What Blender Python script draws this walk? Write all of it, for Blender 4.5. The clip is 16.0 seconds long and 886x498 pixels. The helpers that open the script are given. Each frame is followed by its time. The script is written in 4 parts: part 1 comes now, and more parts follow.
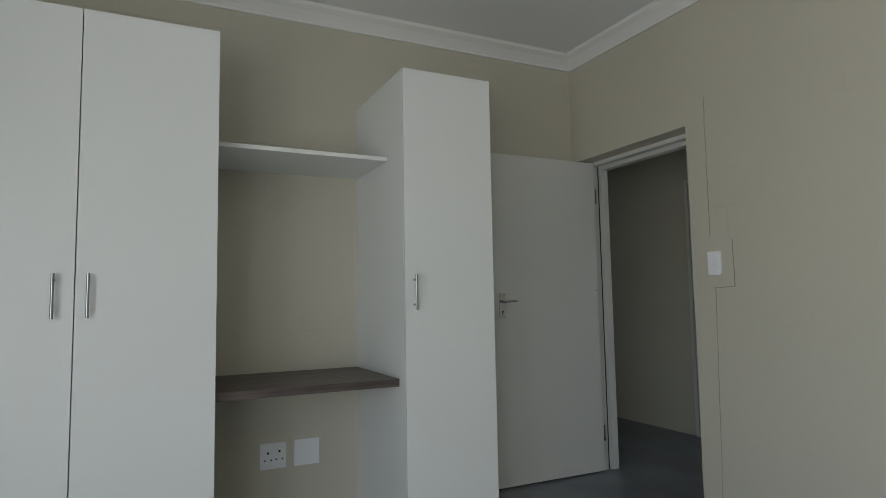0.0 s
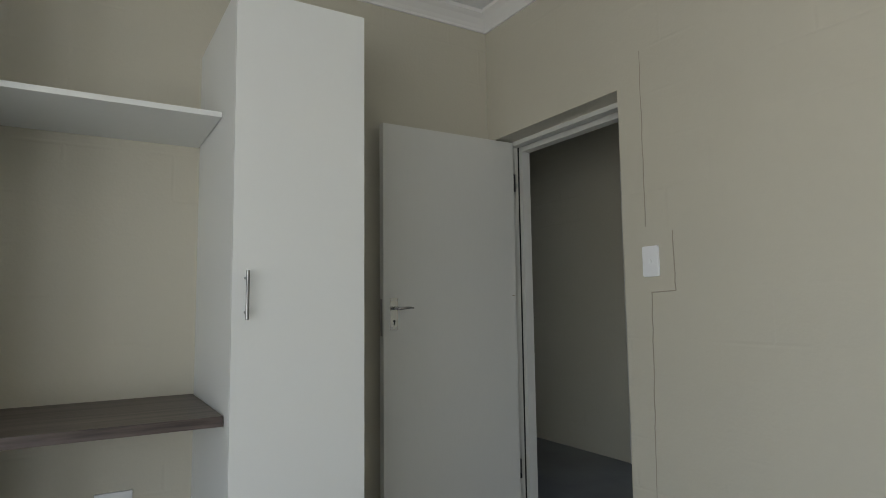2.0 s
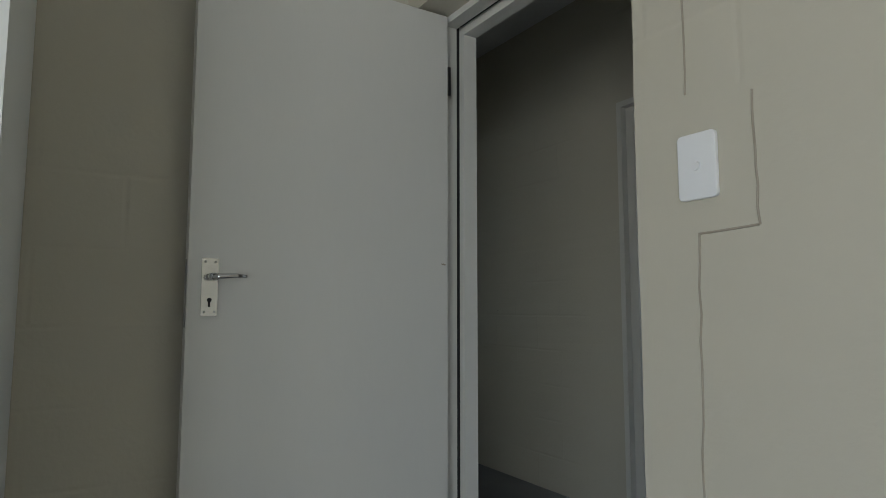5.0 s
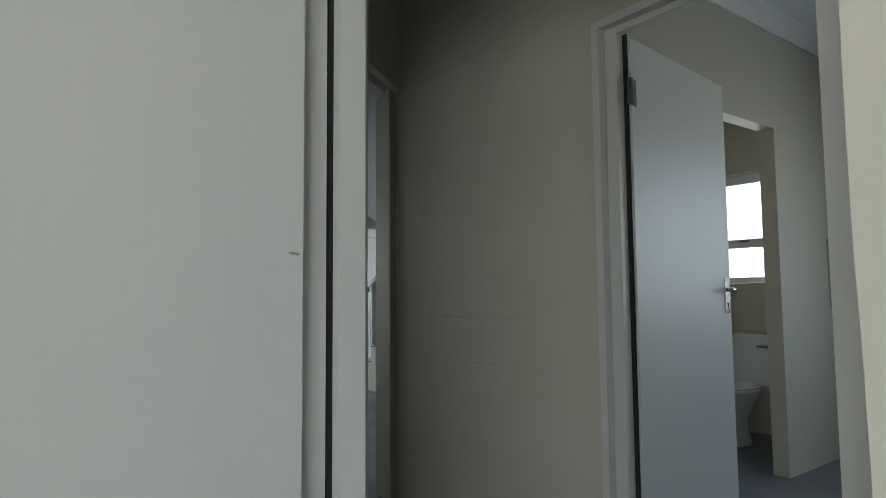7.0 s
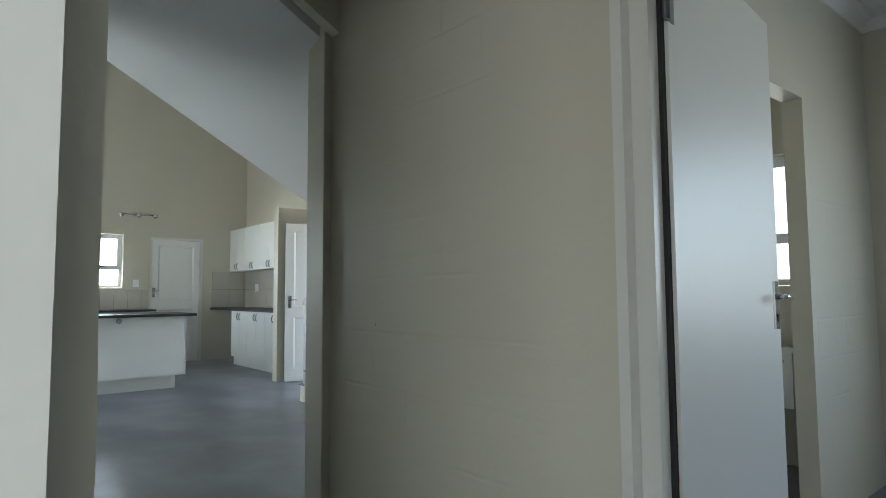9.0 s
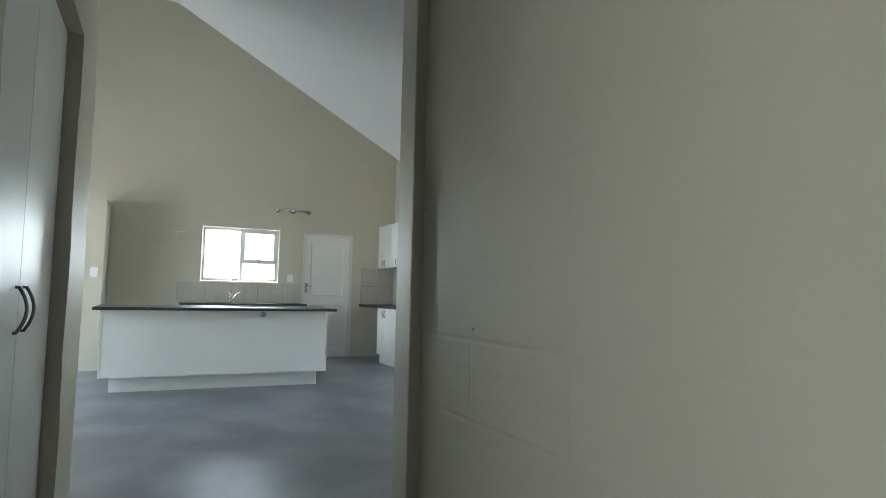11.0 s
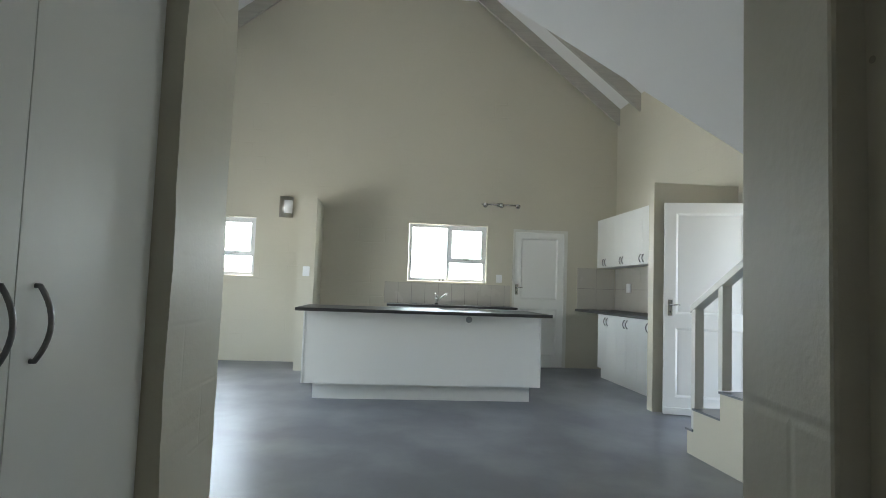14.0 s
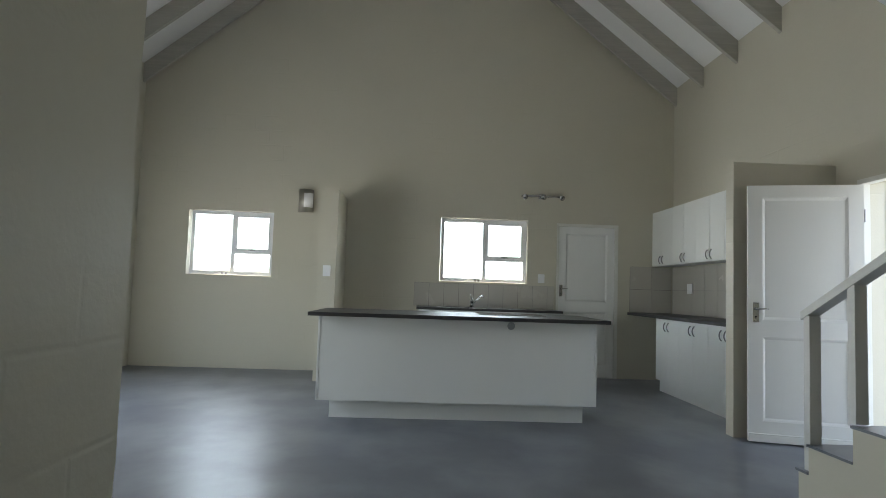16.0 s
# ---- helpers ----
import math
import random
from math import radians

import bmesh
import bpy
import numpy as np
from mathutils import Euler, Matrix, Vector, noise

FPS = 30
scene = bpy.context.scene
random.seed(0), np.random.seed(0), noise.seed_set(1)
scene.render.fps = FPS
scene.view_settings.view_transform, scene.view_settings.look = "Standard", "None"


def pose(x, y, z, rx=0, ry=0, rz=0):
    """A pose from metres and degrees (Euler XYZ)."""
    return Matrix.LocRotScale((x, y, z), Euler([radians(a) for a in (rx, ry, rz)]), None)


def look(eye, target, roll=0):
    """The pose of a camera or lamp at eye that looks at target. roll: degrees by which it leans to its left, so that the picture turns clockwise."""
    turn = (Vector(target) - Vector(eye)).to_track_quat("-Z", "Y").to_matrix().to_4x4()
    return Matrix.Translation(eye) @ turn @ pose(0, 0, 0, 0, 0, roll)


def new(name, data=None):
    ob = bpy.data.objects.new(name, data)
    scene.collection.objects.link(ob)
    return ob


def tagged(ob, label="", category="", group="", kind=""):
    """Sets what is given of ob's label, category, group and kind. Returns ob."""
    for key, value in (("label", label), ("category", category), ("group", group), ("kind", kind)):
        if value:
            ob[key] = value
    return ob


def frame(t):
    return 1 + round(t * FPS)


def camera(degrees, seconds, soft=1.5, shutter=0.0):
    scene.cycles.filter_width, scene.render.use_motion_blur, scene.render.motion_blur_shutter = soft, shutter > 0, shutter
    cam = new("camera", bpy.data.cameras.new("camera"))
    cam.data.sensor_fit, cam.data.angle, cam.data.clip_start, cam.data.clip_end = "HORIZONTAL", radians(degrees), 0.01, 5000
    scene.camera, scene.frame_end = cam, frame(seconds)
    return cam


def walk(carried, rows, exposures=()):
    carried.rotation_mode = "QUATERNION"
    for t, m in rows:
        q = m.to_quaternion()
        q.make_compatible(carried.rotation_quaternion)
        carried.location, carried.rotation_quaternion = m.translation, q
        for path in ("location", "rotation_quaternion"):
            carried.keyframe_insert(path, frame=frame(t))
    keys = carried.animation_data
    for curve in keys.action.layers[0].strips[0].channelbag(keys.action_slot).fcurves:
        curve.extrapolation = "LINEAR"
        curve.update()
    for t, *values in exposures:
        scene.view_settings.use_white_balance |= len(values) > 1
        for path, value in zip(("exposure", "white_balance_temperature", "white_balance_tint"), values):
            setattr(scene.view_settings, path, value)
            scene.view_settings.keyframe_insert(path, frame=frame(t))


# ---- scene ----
cam = camera(72.2, 16.0, soft=0.85)
# seconds, eye, point looked at, roll
PATH = [
    (0.0, (1.615, 0.698, 1.14), (2.495, 2.486, 1.307), -1.0),
    (0.5, (1.733, 0.77, 1.136), (2.645, 2.542, 1.306), -0.9),
    (1.0, (1.872, 0.928, 1.14), (2.828, 2.675, 1.314), -0.8),
    (1.5, (2.041, 1.054, 1.14), (3.045, 2.774, 1.32), -0.8),
    (2.0, (2.259, 1.211, 1.137), (3.285, 2.918, 1.321), -0.7),
    (2.5, (2.428, 1.362, 1.119), (3.454, 3.069, 1.304), -0.8),
    (3.0, (2.585, 1.548, 1.084), (3.63, 3.243, 1.272), -0.6),
    (3.5, (2.767, 1.695, 1.066), (3.84, 3.372, 1.258), -0.5),
    (4.0, (2.977, 1.828, 1.024), (4.032, 3.513, 1.242), -0.1),
    (4.2, (3.032, 1.897, 1.018), (4.085, 3.584, 1.232), -0.0),
    (6.5, (3.737, 2.75, 1.116), (4.877, 4.387, 1.259), -0.6),
    (7.0, (3.909, 2.906, 1.116), (5.104, 4.504, 1.257), -0.5),
    (7.5, (4.084, 3.025, 1.127), (5.318, 4.593, 1.265), -0.5),
    (8.0, (4.226, 3.177, 1.114), (5.515, 4.699, 1.256), -0.5),
    (10.3, (4.793, 3.879, 1.169), (5.958, 5.498, 1.315), 1.1),
    (10.5, (4.874, 3.936, 1.161), (5.957, 5.612, 1.304), 0.9),
    (11.0, (4.964, 4.022, 1.106), (5.805, 5.831, 1.254), 1.2),
    (11.5, (4.994, 4.129, 1.099), (5.598, 6.03, 1.243), 1.5),
    (12.0, (5.027, 4.327, 1.104), (5.484, 6.269, 1.244), 1.8),
    (12.5, (5.069, 4.498, 1.108), (5.446, 6.458, 1.245), 2.0),
    (13.0, (5.137, 4.705, 1.11), (5.448, 6.676, 1.246), 1.9),
    (13.5, (5.192, 4.915, 1.111), (5.431, 6.896, 1.245), 2.1),
    (14.0, (5.206, 5.151, 1.118), (5.393, 7.138, 1.252), 2.0),
    (14.5, (5.219, 5.374, 1.116), (5.378, 7.364, 1.248), 2.0),
    (15.0, (5.259, 5.612, 1.117), (5.382, 7.604, 1.25), 1.9),
    (15.5, (5.254, 5.829, 1.112), (5.347, 7.823, 1.245), 1.9),
    (16.0, (5.256, 6.04, 1.116), (5.335, 8.034, 1.251), 1.9),
]

walk(cam, [(t, look(e, a, r)) for t, e, a, r in PATH],
     exposures=[(0.0, 0.42, 6450, 9.5), (1.5, 0.7, 6600, 11), (3.5, 0.75, 6450, 10), (7.0, 1.62, 6350, 10), (8.2, 2.2, 6300, 9.5),
                (10.4, 2.45, 6350, 9), (11.5, 2.6, 6400, 10), (12.5, 2.65, 6600, 11.5), (14.0, 2.40, 6500, 11), (16.0, 1.74, 6600, 12)])

# ---- world and light ----
SUN_EL, SUN_AZ = radians(58), radians(-65)   # azimuth from +y towards +x
world = bpy.data.worlds.new("sky")
scene.world = world
world.use_nodes = True
wn = world.node_tree
sky = wn.nodes.new("ShaderNodeTexSky")
sky.sky_type = 'NISHITA'
sky.sun_disc = False
sky.sun_elevation, sky.sun_rotation = SUN_EL, SUN_AZ
sky.air_density, sky.dust_density = 1.0, 1.2
wn.nodes["Background"].inputs["Strength"].default_value = 0.15
wn.links.new(sky.outputs[0], wn.nodes["Background"].inputs["Color"])
sun = new("sun", bpy.data.lights.new("sun", 'SUN'))
sun.data.energy, sun.data.angle, sun.data.color = 5.0, radians(0.53), (1.0, 0.95, 0.87)
sd = Vector((math.cos(SUN_EL) * math.sin(SUN_AZ), math.cos(SUN_EL) * math.cos(SUN_AZ), math.sin(SUN_EL)))
sun.matrix_world = look(sd * 60, (0, 0, 0))


def window_light(name, at, to, w, h, watts, color=(0.87, 0.96, 1.0)):
    """Sky light entering by an opening."""
    ob = new(name, bpy.data.lights.new(name, 'AREA'))
    ob.data.shape, ob.data.size, ob.data.size_y = 'RECTANGLE', w, h
    ob.data.energy, ob.data.color = watts, color
    ob.matrix_world = look(at, to)
    return ob


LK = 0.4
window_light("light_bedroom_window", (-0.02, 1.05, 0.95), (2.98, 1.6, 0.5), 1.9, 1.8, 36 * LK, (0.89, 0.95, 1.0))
# lamp of an added, unseen second opening; brightens the passage wall
window_light("light_bedroom_added_opening", (-0.02, -1.1, 0.95), (2.98, 1.3, 0.6), 1.9, 1.8, 86 * LK, (0.89, 0.95, 1.0))
window_light("light_sliding_door", (1.42, 10.6, 1.08), (4.0, 11.0, 0.2), 2.6, 2.0, 44 * LK, (0.82, 0.95, 1.0))
window_light("light_left_window", (2.74, 14.44, 1.70), (2.74, 10.0, 1.70), 1.1, 0.74, 17 * LK, (0.82, 0.95, 1.0))
window_light("light_kitchen_window", (6.13, 14.44, 1.68), (6.13, 10.0, 1.68), 1.18, 0.80, 18 * LK, (0.82, 0.95, 1.0))
window_light("light_front_door", (8.95, 10.27, 1.06), (6.0, 10.27, 1.06), 0.82, 2.05, 7 * LK, (0.82, 0.92, 1.0))
window_light("light_room_window", (8.80, 2.9, 1.50), (6.0, 3.4, 0.1), 1.4, 1.15, 14 * LK, (0.74, 0.87, 1.0))
window_light("light_toilet_window", (8.95, 5.4, 1.61), (7.5, 5.4, 1.61), 0.66, 0.84, 3 * LK)


# ---- materials ----
def nodes_of(name):
    m = bpy.data.materials.new(name)
    m.use_nodes = True
    return m, m.node_tree, m.node_tree.nodes["Principled BSDF"]


def surface(name, color, rough=0.6, metal=0.0, var=0.06, scale=3.0, grain=60.0, bump=0.1, bump_scale=120.0, dist=0.002,
            stain=None, stain_amount=0.0, stain_scale=1.2, rough_var=0.08, stretch=(1, 1, 1), coat=0.0, stain_edge=(0.5, 0.72)):
    """Painted or plain surface: two scales of tone, fine relief, uneven gloss."""
    m, nt, b = nodes_of(name)
    N, L = nt.nodes, nt.links
    tc = N.new("ShaderNodeTexCoord")
    mp = N.new("ShaderNodeMapping")
    mp.inputs["Scale"].default_value = stretch
    L.new(tc.outputs["Object"], mp.inputs[0])
    n1 = N.new("ShaderNodeTexNoise"); n1.inputs["Scale"].default_value = scale; n1.inputs["Detail"].default_value = 4
    n2 = N.new("ShaderNodeTexNoise"); n2.inputs["Scale"].default_value = grain; n2.inputs["Detail"].default_value = 3
    n3 = N.new("ShaderNodeTexNoise"); n3.inputs["Scale"].default_value = bump_scale; n3.inputs["Detail"].default_value = 3
    for n in (n1, n2, n3):
        L.new(mp.outputs[0], n.inputs["Vector"])
    mix = N.new("ShaderNodeMix"); mix.data_type = 'RGBA'
    mix.inputs["A"].default_value = (*[c * (1 - var) for c in color], 1)
    mix.inputs["B"].default_value = (*[min(1, c * (1 + var)) for c in color], 1)
    add = N.new("ShaderNodeMath"); add.operation = 'MULTIPLY_ADD'
    L.new(n2.outputs["Fac"], add.inputs[0]); add.inputs[1].default_value = 0.5
    half = N.new("ShaderNodeMath"); half.operation = 'MULTIPLY'; half.inputs[1].default_value = 0.5
    L.new(n1.outputs["Fac"], half.inputs[0]); L.new(half.outputs[0], add.inputs[2])
    L.new(add.outputs[0], mix.inputs["Factor"])
    out = mix.outputs["Result"]
    if stain:
        ns = N.new("ShaderNodeTexNoise"); ns.inputs["Scale"].default_value = stain_scale; ns.inputs["Detail"].default_value = 6
        L.new(mp.outputs[0], ns.inputs["Vector"])
        rp = N.new("ShaderNodeMapRange"); rp.inputs["From Min"].default_value, rp.inputs["From Max"].default_value = stain_edge
        rp.inputs["To Max"].default_value = stain_amount
        L.new(ns.outputs["Fac"], rp.inputs["Value"])
        mx = N.new("ShaderNodeMix"); mx.data_type = 'RGBA'
        mx.inputs["B"].default_value = (*stain, 1)
        L.new(rp.outputs[0], mx.inputs["Factor"]); L.new(out, mx.inputs["A"])
        out = mx.outputs["Result"]
    L.new(out, b.inputs["Base Color"])
    mr = N.new("ShaderNodeMapRange"); mr.inputs["To Min"].default_value = max(0.02, rough - rough_var); mr.inputs["To Max"].default_value = rough + rough_var
    L.new(n1.outputs["Fac"], mr.inputs["Value"]); L.new(mr.outputs[0], b.inputs["Roughness"])
    b.inputs["Metallic"].default_value = metal
    b.inputs["Coat Weight"].default_value = coat
    bp = N.new("ShaderNodeBump"); bp.inputs["Strength"].default_value = bump; bp.inputs["Distance"].default_value = dist
    L.new(n3.outputs["Fac"], bp.inputs["Height"]); L.new(bp.outputs[0], b.inputs["Normal"])
    return m


def plaster(name, color, axis, courses=0.42):
    """Painted plaster over blockwork: the courses show faintly through. axis: the wall's normal."""
    m = surface(name, color, 0.52, var=0.035, scale=1.3, grain=35, bump=0.25, bump_scale=70, dist=0.003, stain=tuple(c * 0.86 for c in color), stain_amount=0.22, stain_scale=0.9)
    nt = m.node_tree
    N, L = nt.nodes, nt.links
    b = N["Principled BSDF"]
    tc = N.new("ShaderNodeTexCoord"); sep = N.new("ShaderNodeSeparateXYZ"); com = N.new("ShaderNodeCombineXYZ")
    L.new(tc.outputs["Object"], sep.inputs[0])
    L.new(sep.outputs["Y" if axis == "x" else "X"], com.inputs["X"]); L.new(sep.outputs["Z"], com.inputs["Y"])
    wob = N.new("ShaderNodeTexNoise"); wob.inputs["Scale"].default_value = 2.2
    L.new(com.outputs[0], wob.inputs["Vector"])
    va = N.new("ShaderNodeVectorMath"); va.operation = 'MULTIPLY_ADD'; va.inputs[1].default_value = (0.018, 0.014, 0)
    L.new(wob.outputs["Color"], va.inputs[0]); L.new(com.outputs[0], va.inputs[2])
    br = N.new("ShaderNodeTexBrick")
    br.inputs["Scale"].default_value = 1.0; br.inputs["Brick Width"].default_value = 0.4; br.inputs["Row Height"].default_value = 0.2
    br.inputs["Mortar Size"].default_value = 0.011; br.inputs["Mortar Smooth"].default_value = 1.0
    br.inputs["Color1"].default_value = (1, 1, 1, 1); br.inputs["Color2"].default_value = (0.93, 0.93, 0.93, 1); br.inputs["Mortar"].default_value = (0, 0, 0, 1)
    L.new(va.outputs[0], br.inputs["Vector"])
    patch = N.new("ShaderNodeTexNoise"); patch.inputs["Scale"].default_value = 1.7; patch.inputs["Detail"].default_value = 3
    L.new(com.outputs[0], patch.inputs["Vector"])
    pr = N.new("ShaderNodeMapRange"); pr.inputs["From Min"].default_value = 0.48; pr.inputs["From Max"].default_value = 0.66
    pr.inputs["To Max"].default_value = courses
    L.new(patch.outputs["Fac"], pr.inputs["Value"])
    swell = N.new("ShaderNodeTexNoise"); swell.inputs["Scale"].default_value = 3.5; swell.inputs["Detail"].default_value = 2
    L.new(com.outputs[0], swell.inputs["Vector"])
    old = [n for n in N if n.bl_idname == "ShaderNodeBump"][0]
    b2 = N.new("ShaderNodeBump"); b2.inputs["Distance"].default_value = 0.004
    L.new(br.outputs["Color"], b2.inputs["Height"]); L.new(pr.outputs[0], b2.inputs["Strength"])
    b3 = N.new("ShaderNodeBump"); b3.inputs["Distance"].default_value = 0.02; b3.inputs["Strength"].default_value = 0.22
    L.new(swell.outputs["Fac"], b3.inputs["Height"])
    L.new(b3.outputs[0], b2.inputs["Normal"]); L.new(b2.outputs[0], old.inputs["Normal"])
    return m


def screed(name):
    """Sealed grey cement floor: trowel clouds, patchy gloss, slow waves."""
    m = surface(name, (0.150, 0.160, 0.182), 0.33, var=0.20, scale=1.3, grain=4.5, bump=0.05, bump_scale=3.2, dist=0.02,
                stain=(0.31, 0.325, 0.352), stain_amount=0.62, stain_scale=1.25, rough_var=0.10, stain_edge=(0.43, 0.70), stretch=(1.25, 0.95, 1.0))
    m.node_tree.nodes["Principled BSDF"].inputs["Specular IOR Level"].default_value = 0.4
    return m


def wood(name, dark, light, rough=0.45, along="x", scale=1.0):
    m, nt, b = nodes_of(name)
    N, L = nt.nodes, nt.links
    tc = N.new("ShaderNodeTexCoord"); mp = N.new("ShaderNodeMapping")
    st = {"x": (0.8, 14, 14), "y": (14, 0.8, 14), "z": (14, 14, 0.8)}[along]
    mp.inputs["Scale"].default_value = [s * scale for s in st]
    L.new(tc.outputs["Object"], mp.inputs[0])
    n1 = N.new("ShaderNodeTexNoise"); n1.inputs["Scale"].default_value = 2.0; n1.inputs["Detail"].default_value = 8; n1.inputs["Distortion"].default_value = 0.6
    n2 = N.new("ShaderNodeTexNoise"); n2.inputs["Scale"].default_value = 11.0; n2.inputs["Detail"].default_value = 4
    L.new(mp.outputs[0], n1.inputs["Vector"]); L.new(mp.outputs[0], n2.inputs["Vector"])
    av = N.new("ShaderNodeMath"); av.operation = 'MULTIPLY_ADD'; av.inputs[1].default_value = 0.35
    L.new(n2.outputs["Fac"], av.inputs[0])
    sc = N.new("ShaderNodeMath"); sc.operation = 'MULTIPLY'; sc.inputs[1].default_value = 0.65
    L.new(n1.outputs["Fac"], sc.inputs[0]); L.new(sc.outputs[0], av.inputs[2])
    cr = N.new("ShaderNodeValToRGB")
    cr.color_ramp.elements[0].position, cr.color_ramp.elements[0].color = 0.34, (*dark, 1)
    cr.color_ramp.elements[1].position, cr.color_ramp.elements[1].color = 0.66, (*light, 1)
    L.new(av.outputs[0], cr.inputs[0]); L.new(cr.outputs[0], b.inputs["Base Color"])
    b.inputs["Roughness"].default_value = rough
    bp = N.new("ShaderNodeBump"); bp.inputs["Strength"].default_value = 0.12; bp.inputs["Distance"].default_value = 0.001
    L.new(av.outputs[0], bp.inputs["Height"]); L.new(bp.outputs[0], b.inputs["Normal"])
    return m


def glass(name):
    m, nt, b = nodes_of(name)
    b.inputs["Base Color"].default_value = (1, 1, 1, 1)
    b.inputs["Roughness"].default_value = 0.0
    b.inputs["IOR"].default_value = 1.05
    b.inputs["Transmission Weight"].default_value = 1.0
    return m


BEIGE = (0.55, 0.52, 0.43)
M_WALL_X = plaster("wall paint beige x", BEIGE, "x")
M_WALL_Y = plaster("wall paint beige y", BEIGE, "y")
M_SMOOTH = surface("smooth beige paint", BEIGE, 0.6, var=0.03, bump=0.15)
M_CEIL = surface("white ceiling paint", (0.80, 0.80, 0.79), 0.8, var=0.02, bump=0.08)
M_CORN = surface("white cornice", (0.80, 0.79, 0.77), 0.6, var=0.02, bump=0.05)
M_FLOOR = screed("grey sealed screed")
M_MEL = surface("white melamine", (0.78, 0.79, 0.77), 0.42, var=0.012, scale=1.5, bump=0.03, bump_scale=240)
M_DOOR = surface("white satin door paint", (0.76, 0.76, 0.74), 0.43, var=0.02, scale=2, bump=0.06, bump_scale=180, stretch=(1, 1, 0.25))
M_FLUSH = surface("off-white satin door paint", (0.66, 0.655, 0.615), 0.43, var=0.025, scale=2, bump=0.06, bump_scale=180, stretch=(1, 1, 0.25))
M_FRAME = surface("off-white enamel steel frame", (0.66, 0.655, 0.61), 0.35, var=0.03, bump=0.12, bump_scale=60)
M_SOFFIT = surface("white soffit paint", (0.78, 0.79, 0.79), 0.7, var=0.02, bump=0.1)
M_DESK = wood("grey brown oak laminate", (0.055, 0.042, 0.038), (0.16, 0.125, 0.112), 0.42)
M_COUNTER = surface("dark charcoal laminate", (0.035, 0.033, 0.034), 0.46, var=0.35, scale=40, grain=160, bump=0.05)
M_CHROME = surface("satin steel", (0.30, 0.30, 0.30), 0.30, metal=1.0, var=0.05, bump=0.04, bump_scale=300)
M_BRIGHT = surface("polished chrome", (0.55, 0.55, 0.55), 0.14, metal=1.0, var=0.03, bump=0.0)
M_BRUSH = surface("brushed steel", (0.42, 0.40, 0.36), 0.38, metal=1.0, var=0.06, bump=0.05, bump_scale=200, stretch=(1, 1, 0.05))
M_HANDLE = surface("dark satin steel", (0.24, 0.24, 0.25), 0.32, metal=1.0, var=0.05, bump=0.0)
M_GREY = surface("grey plastic", (0.33, 0.34, 0.35), 0.5, var=0.03)
# near-black colour stands in for shade in gaps, holes and the sink bowl
M_DARK = surface("dark gap", (0.02, 0.02, 0.02), 0.9, var=0.1, bump=0.0)
M_PLASTIC = surface("white plastic", (0.82, 0.83, 0.84), 0.3, var=0.01, bump=0.02)
M_ALU = surface("white aluminium", (0.78, 0.79, 0.80), 0.35, var=0.02, bump=0.03)
M_BEAM = wood("limewashed pine", (0.385, 0.37, 0.325), (0.46, 0.44, 0.395), 0.6, along="x", scale=0.8)
M_RAIL = surface("grey white painted timber", (0.62, 0.62, 0.60), 0.5, var=0.05, bump=0.1)
M_TILE = surface("beige ceramic tile", (0.50, 0.475, 0.43), 0.25, var=0.03, bump=0.02)
M_GROUT = surface("dark grout", (0.20, 0.19, 0.18), 0.9, var=0.1)
M_GLASS = glass("window glass")
M_CERAMIC = surface("white ceramic", (0.82, 0.82, 0.82), 0.12, var=0.01, bump=0.0)
M_HOB = surface("black hob glass", (0.01, 0.01, 0.012), 0.08, var=0.05, bump=0.0)
M_BIN = surface("green plastic", (0.035, 0.15, 0.11), 0.5, var=0.08)
M_RUBBER = surface("black rubber", (0.02, 0.02, 0.02), 0.8, var=0.1)
M_GROUND = surface("pale sandy ground", (0.40, 0.36, 0.28), 0.95, var=0.15, scale=0.6, grain=6, bump=0.5, bump_scale=14, dist=0.02,
                   stain=(0.16, 0.19, 0.06), stain_amount=1.0, stain_scale=0.12)
M_BUSH = surface("scrub foliage", (0.07, 0.10, 0.035), 0.8, var=0.4, scale=2, grain=15)
M_LINE = surface("filler ridge", (0.36, 0.32, 0.255), 0.7, var=0.1)
M_LAMP = surface("frosted glass", (0.85, 0.85, 0.85), 0.35, var=0.01, bump=0.0)
M_SLATE = surface("roof tile grey", (0.10, 0.10, 0.11), 0.8, var=0.2)


# ---- building helpers ----
def box(bm, x0, x1, y0, y1, z0, z1, m=None):
    vs = [bm.verts.new((x, y, z)) for z in (z0, z1) for x, y in ((x0, y0), (x1, y0), (x1, y1), (x0, y1))]
    for f in ((3, 2, 1, 0), (4, 5, 6, 7), (0, 1, 5, 4), (1, 2, 6, 5), (2, 3, 7, 6), (3, 0, 4, 7)):
        bm.faces.new([vs[i] for i in f])
    if m is not None:
        bmesh.ops.transform(bm, matrix=m, verts=vs)
    return vs


def prism(bm, pts, axis, a0, a1):
    """A polygon drawn out along one axis. pts: the two other coordinates in order."""
    def at(p, a):
        return {"x": (a, p[0], p[1]), "y": (p[0], a, p[1]), "z": (p[0], p[1], a)}[axis]
    lo, hi = [bm.verts.new(at(p, a0)) for p in pts], [bm.verts.new(at(p, a1)) for p in pts]
    bm.faces.new(lo[::-1]); bm.faces.new(hi)
    for i in range(len(pts)):
        j = (i + 1) % len(pts)
        bm.faces.new((lo[i], lo[j], hi[j], hi[i]))
    bmesh.ops.recalc_face_normals(bm, faces=bm.faces)


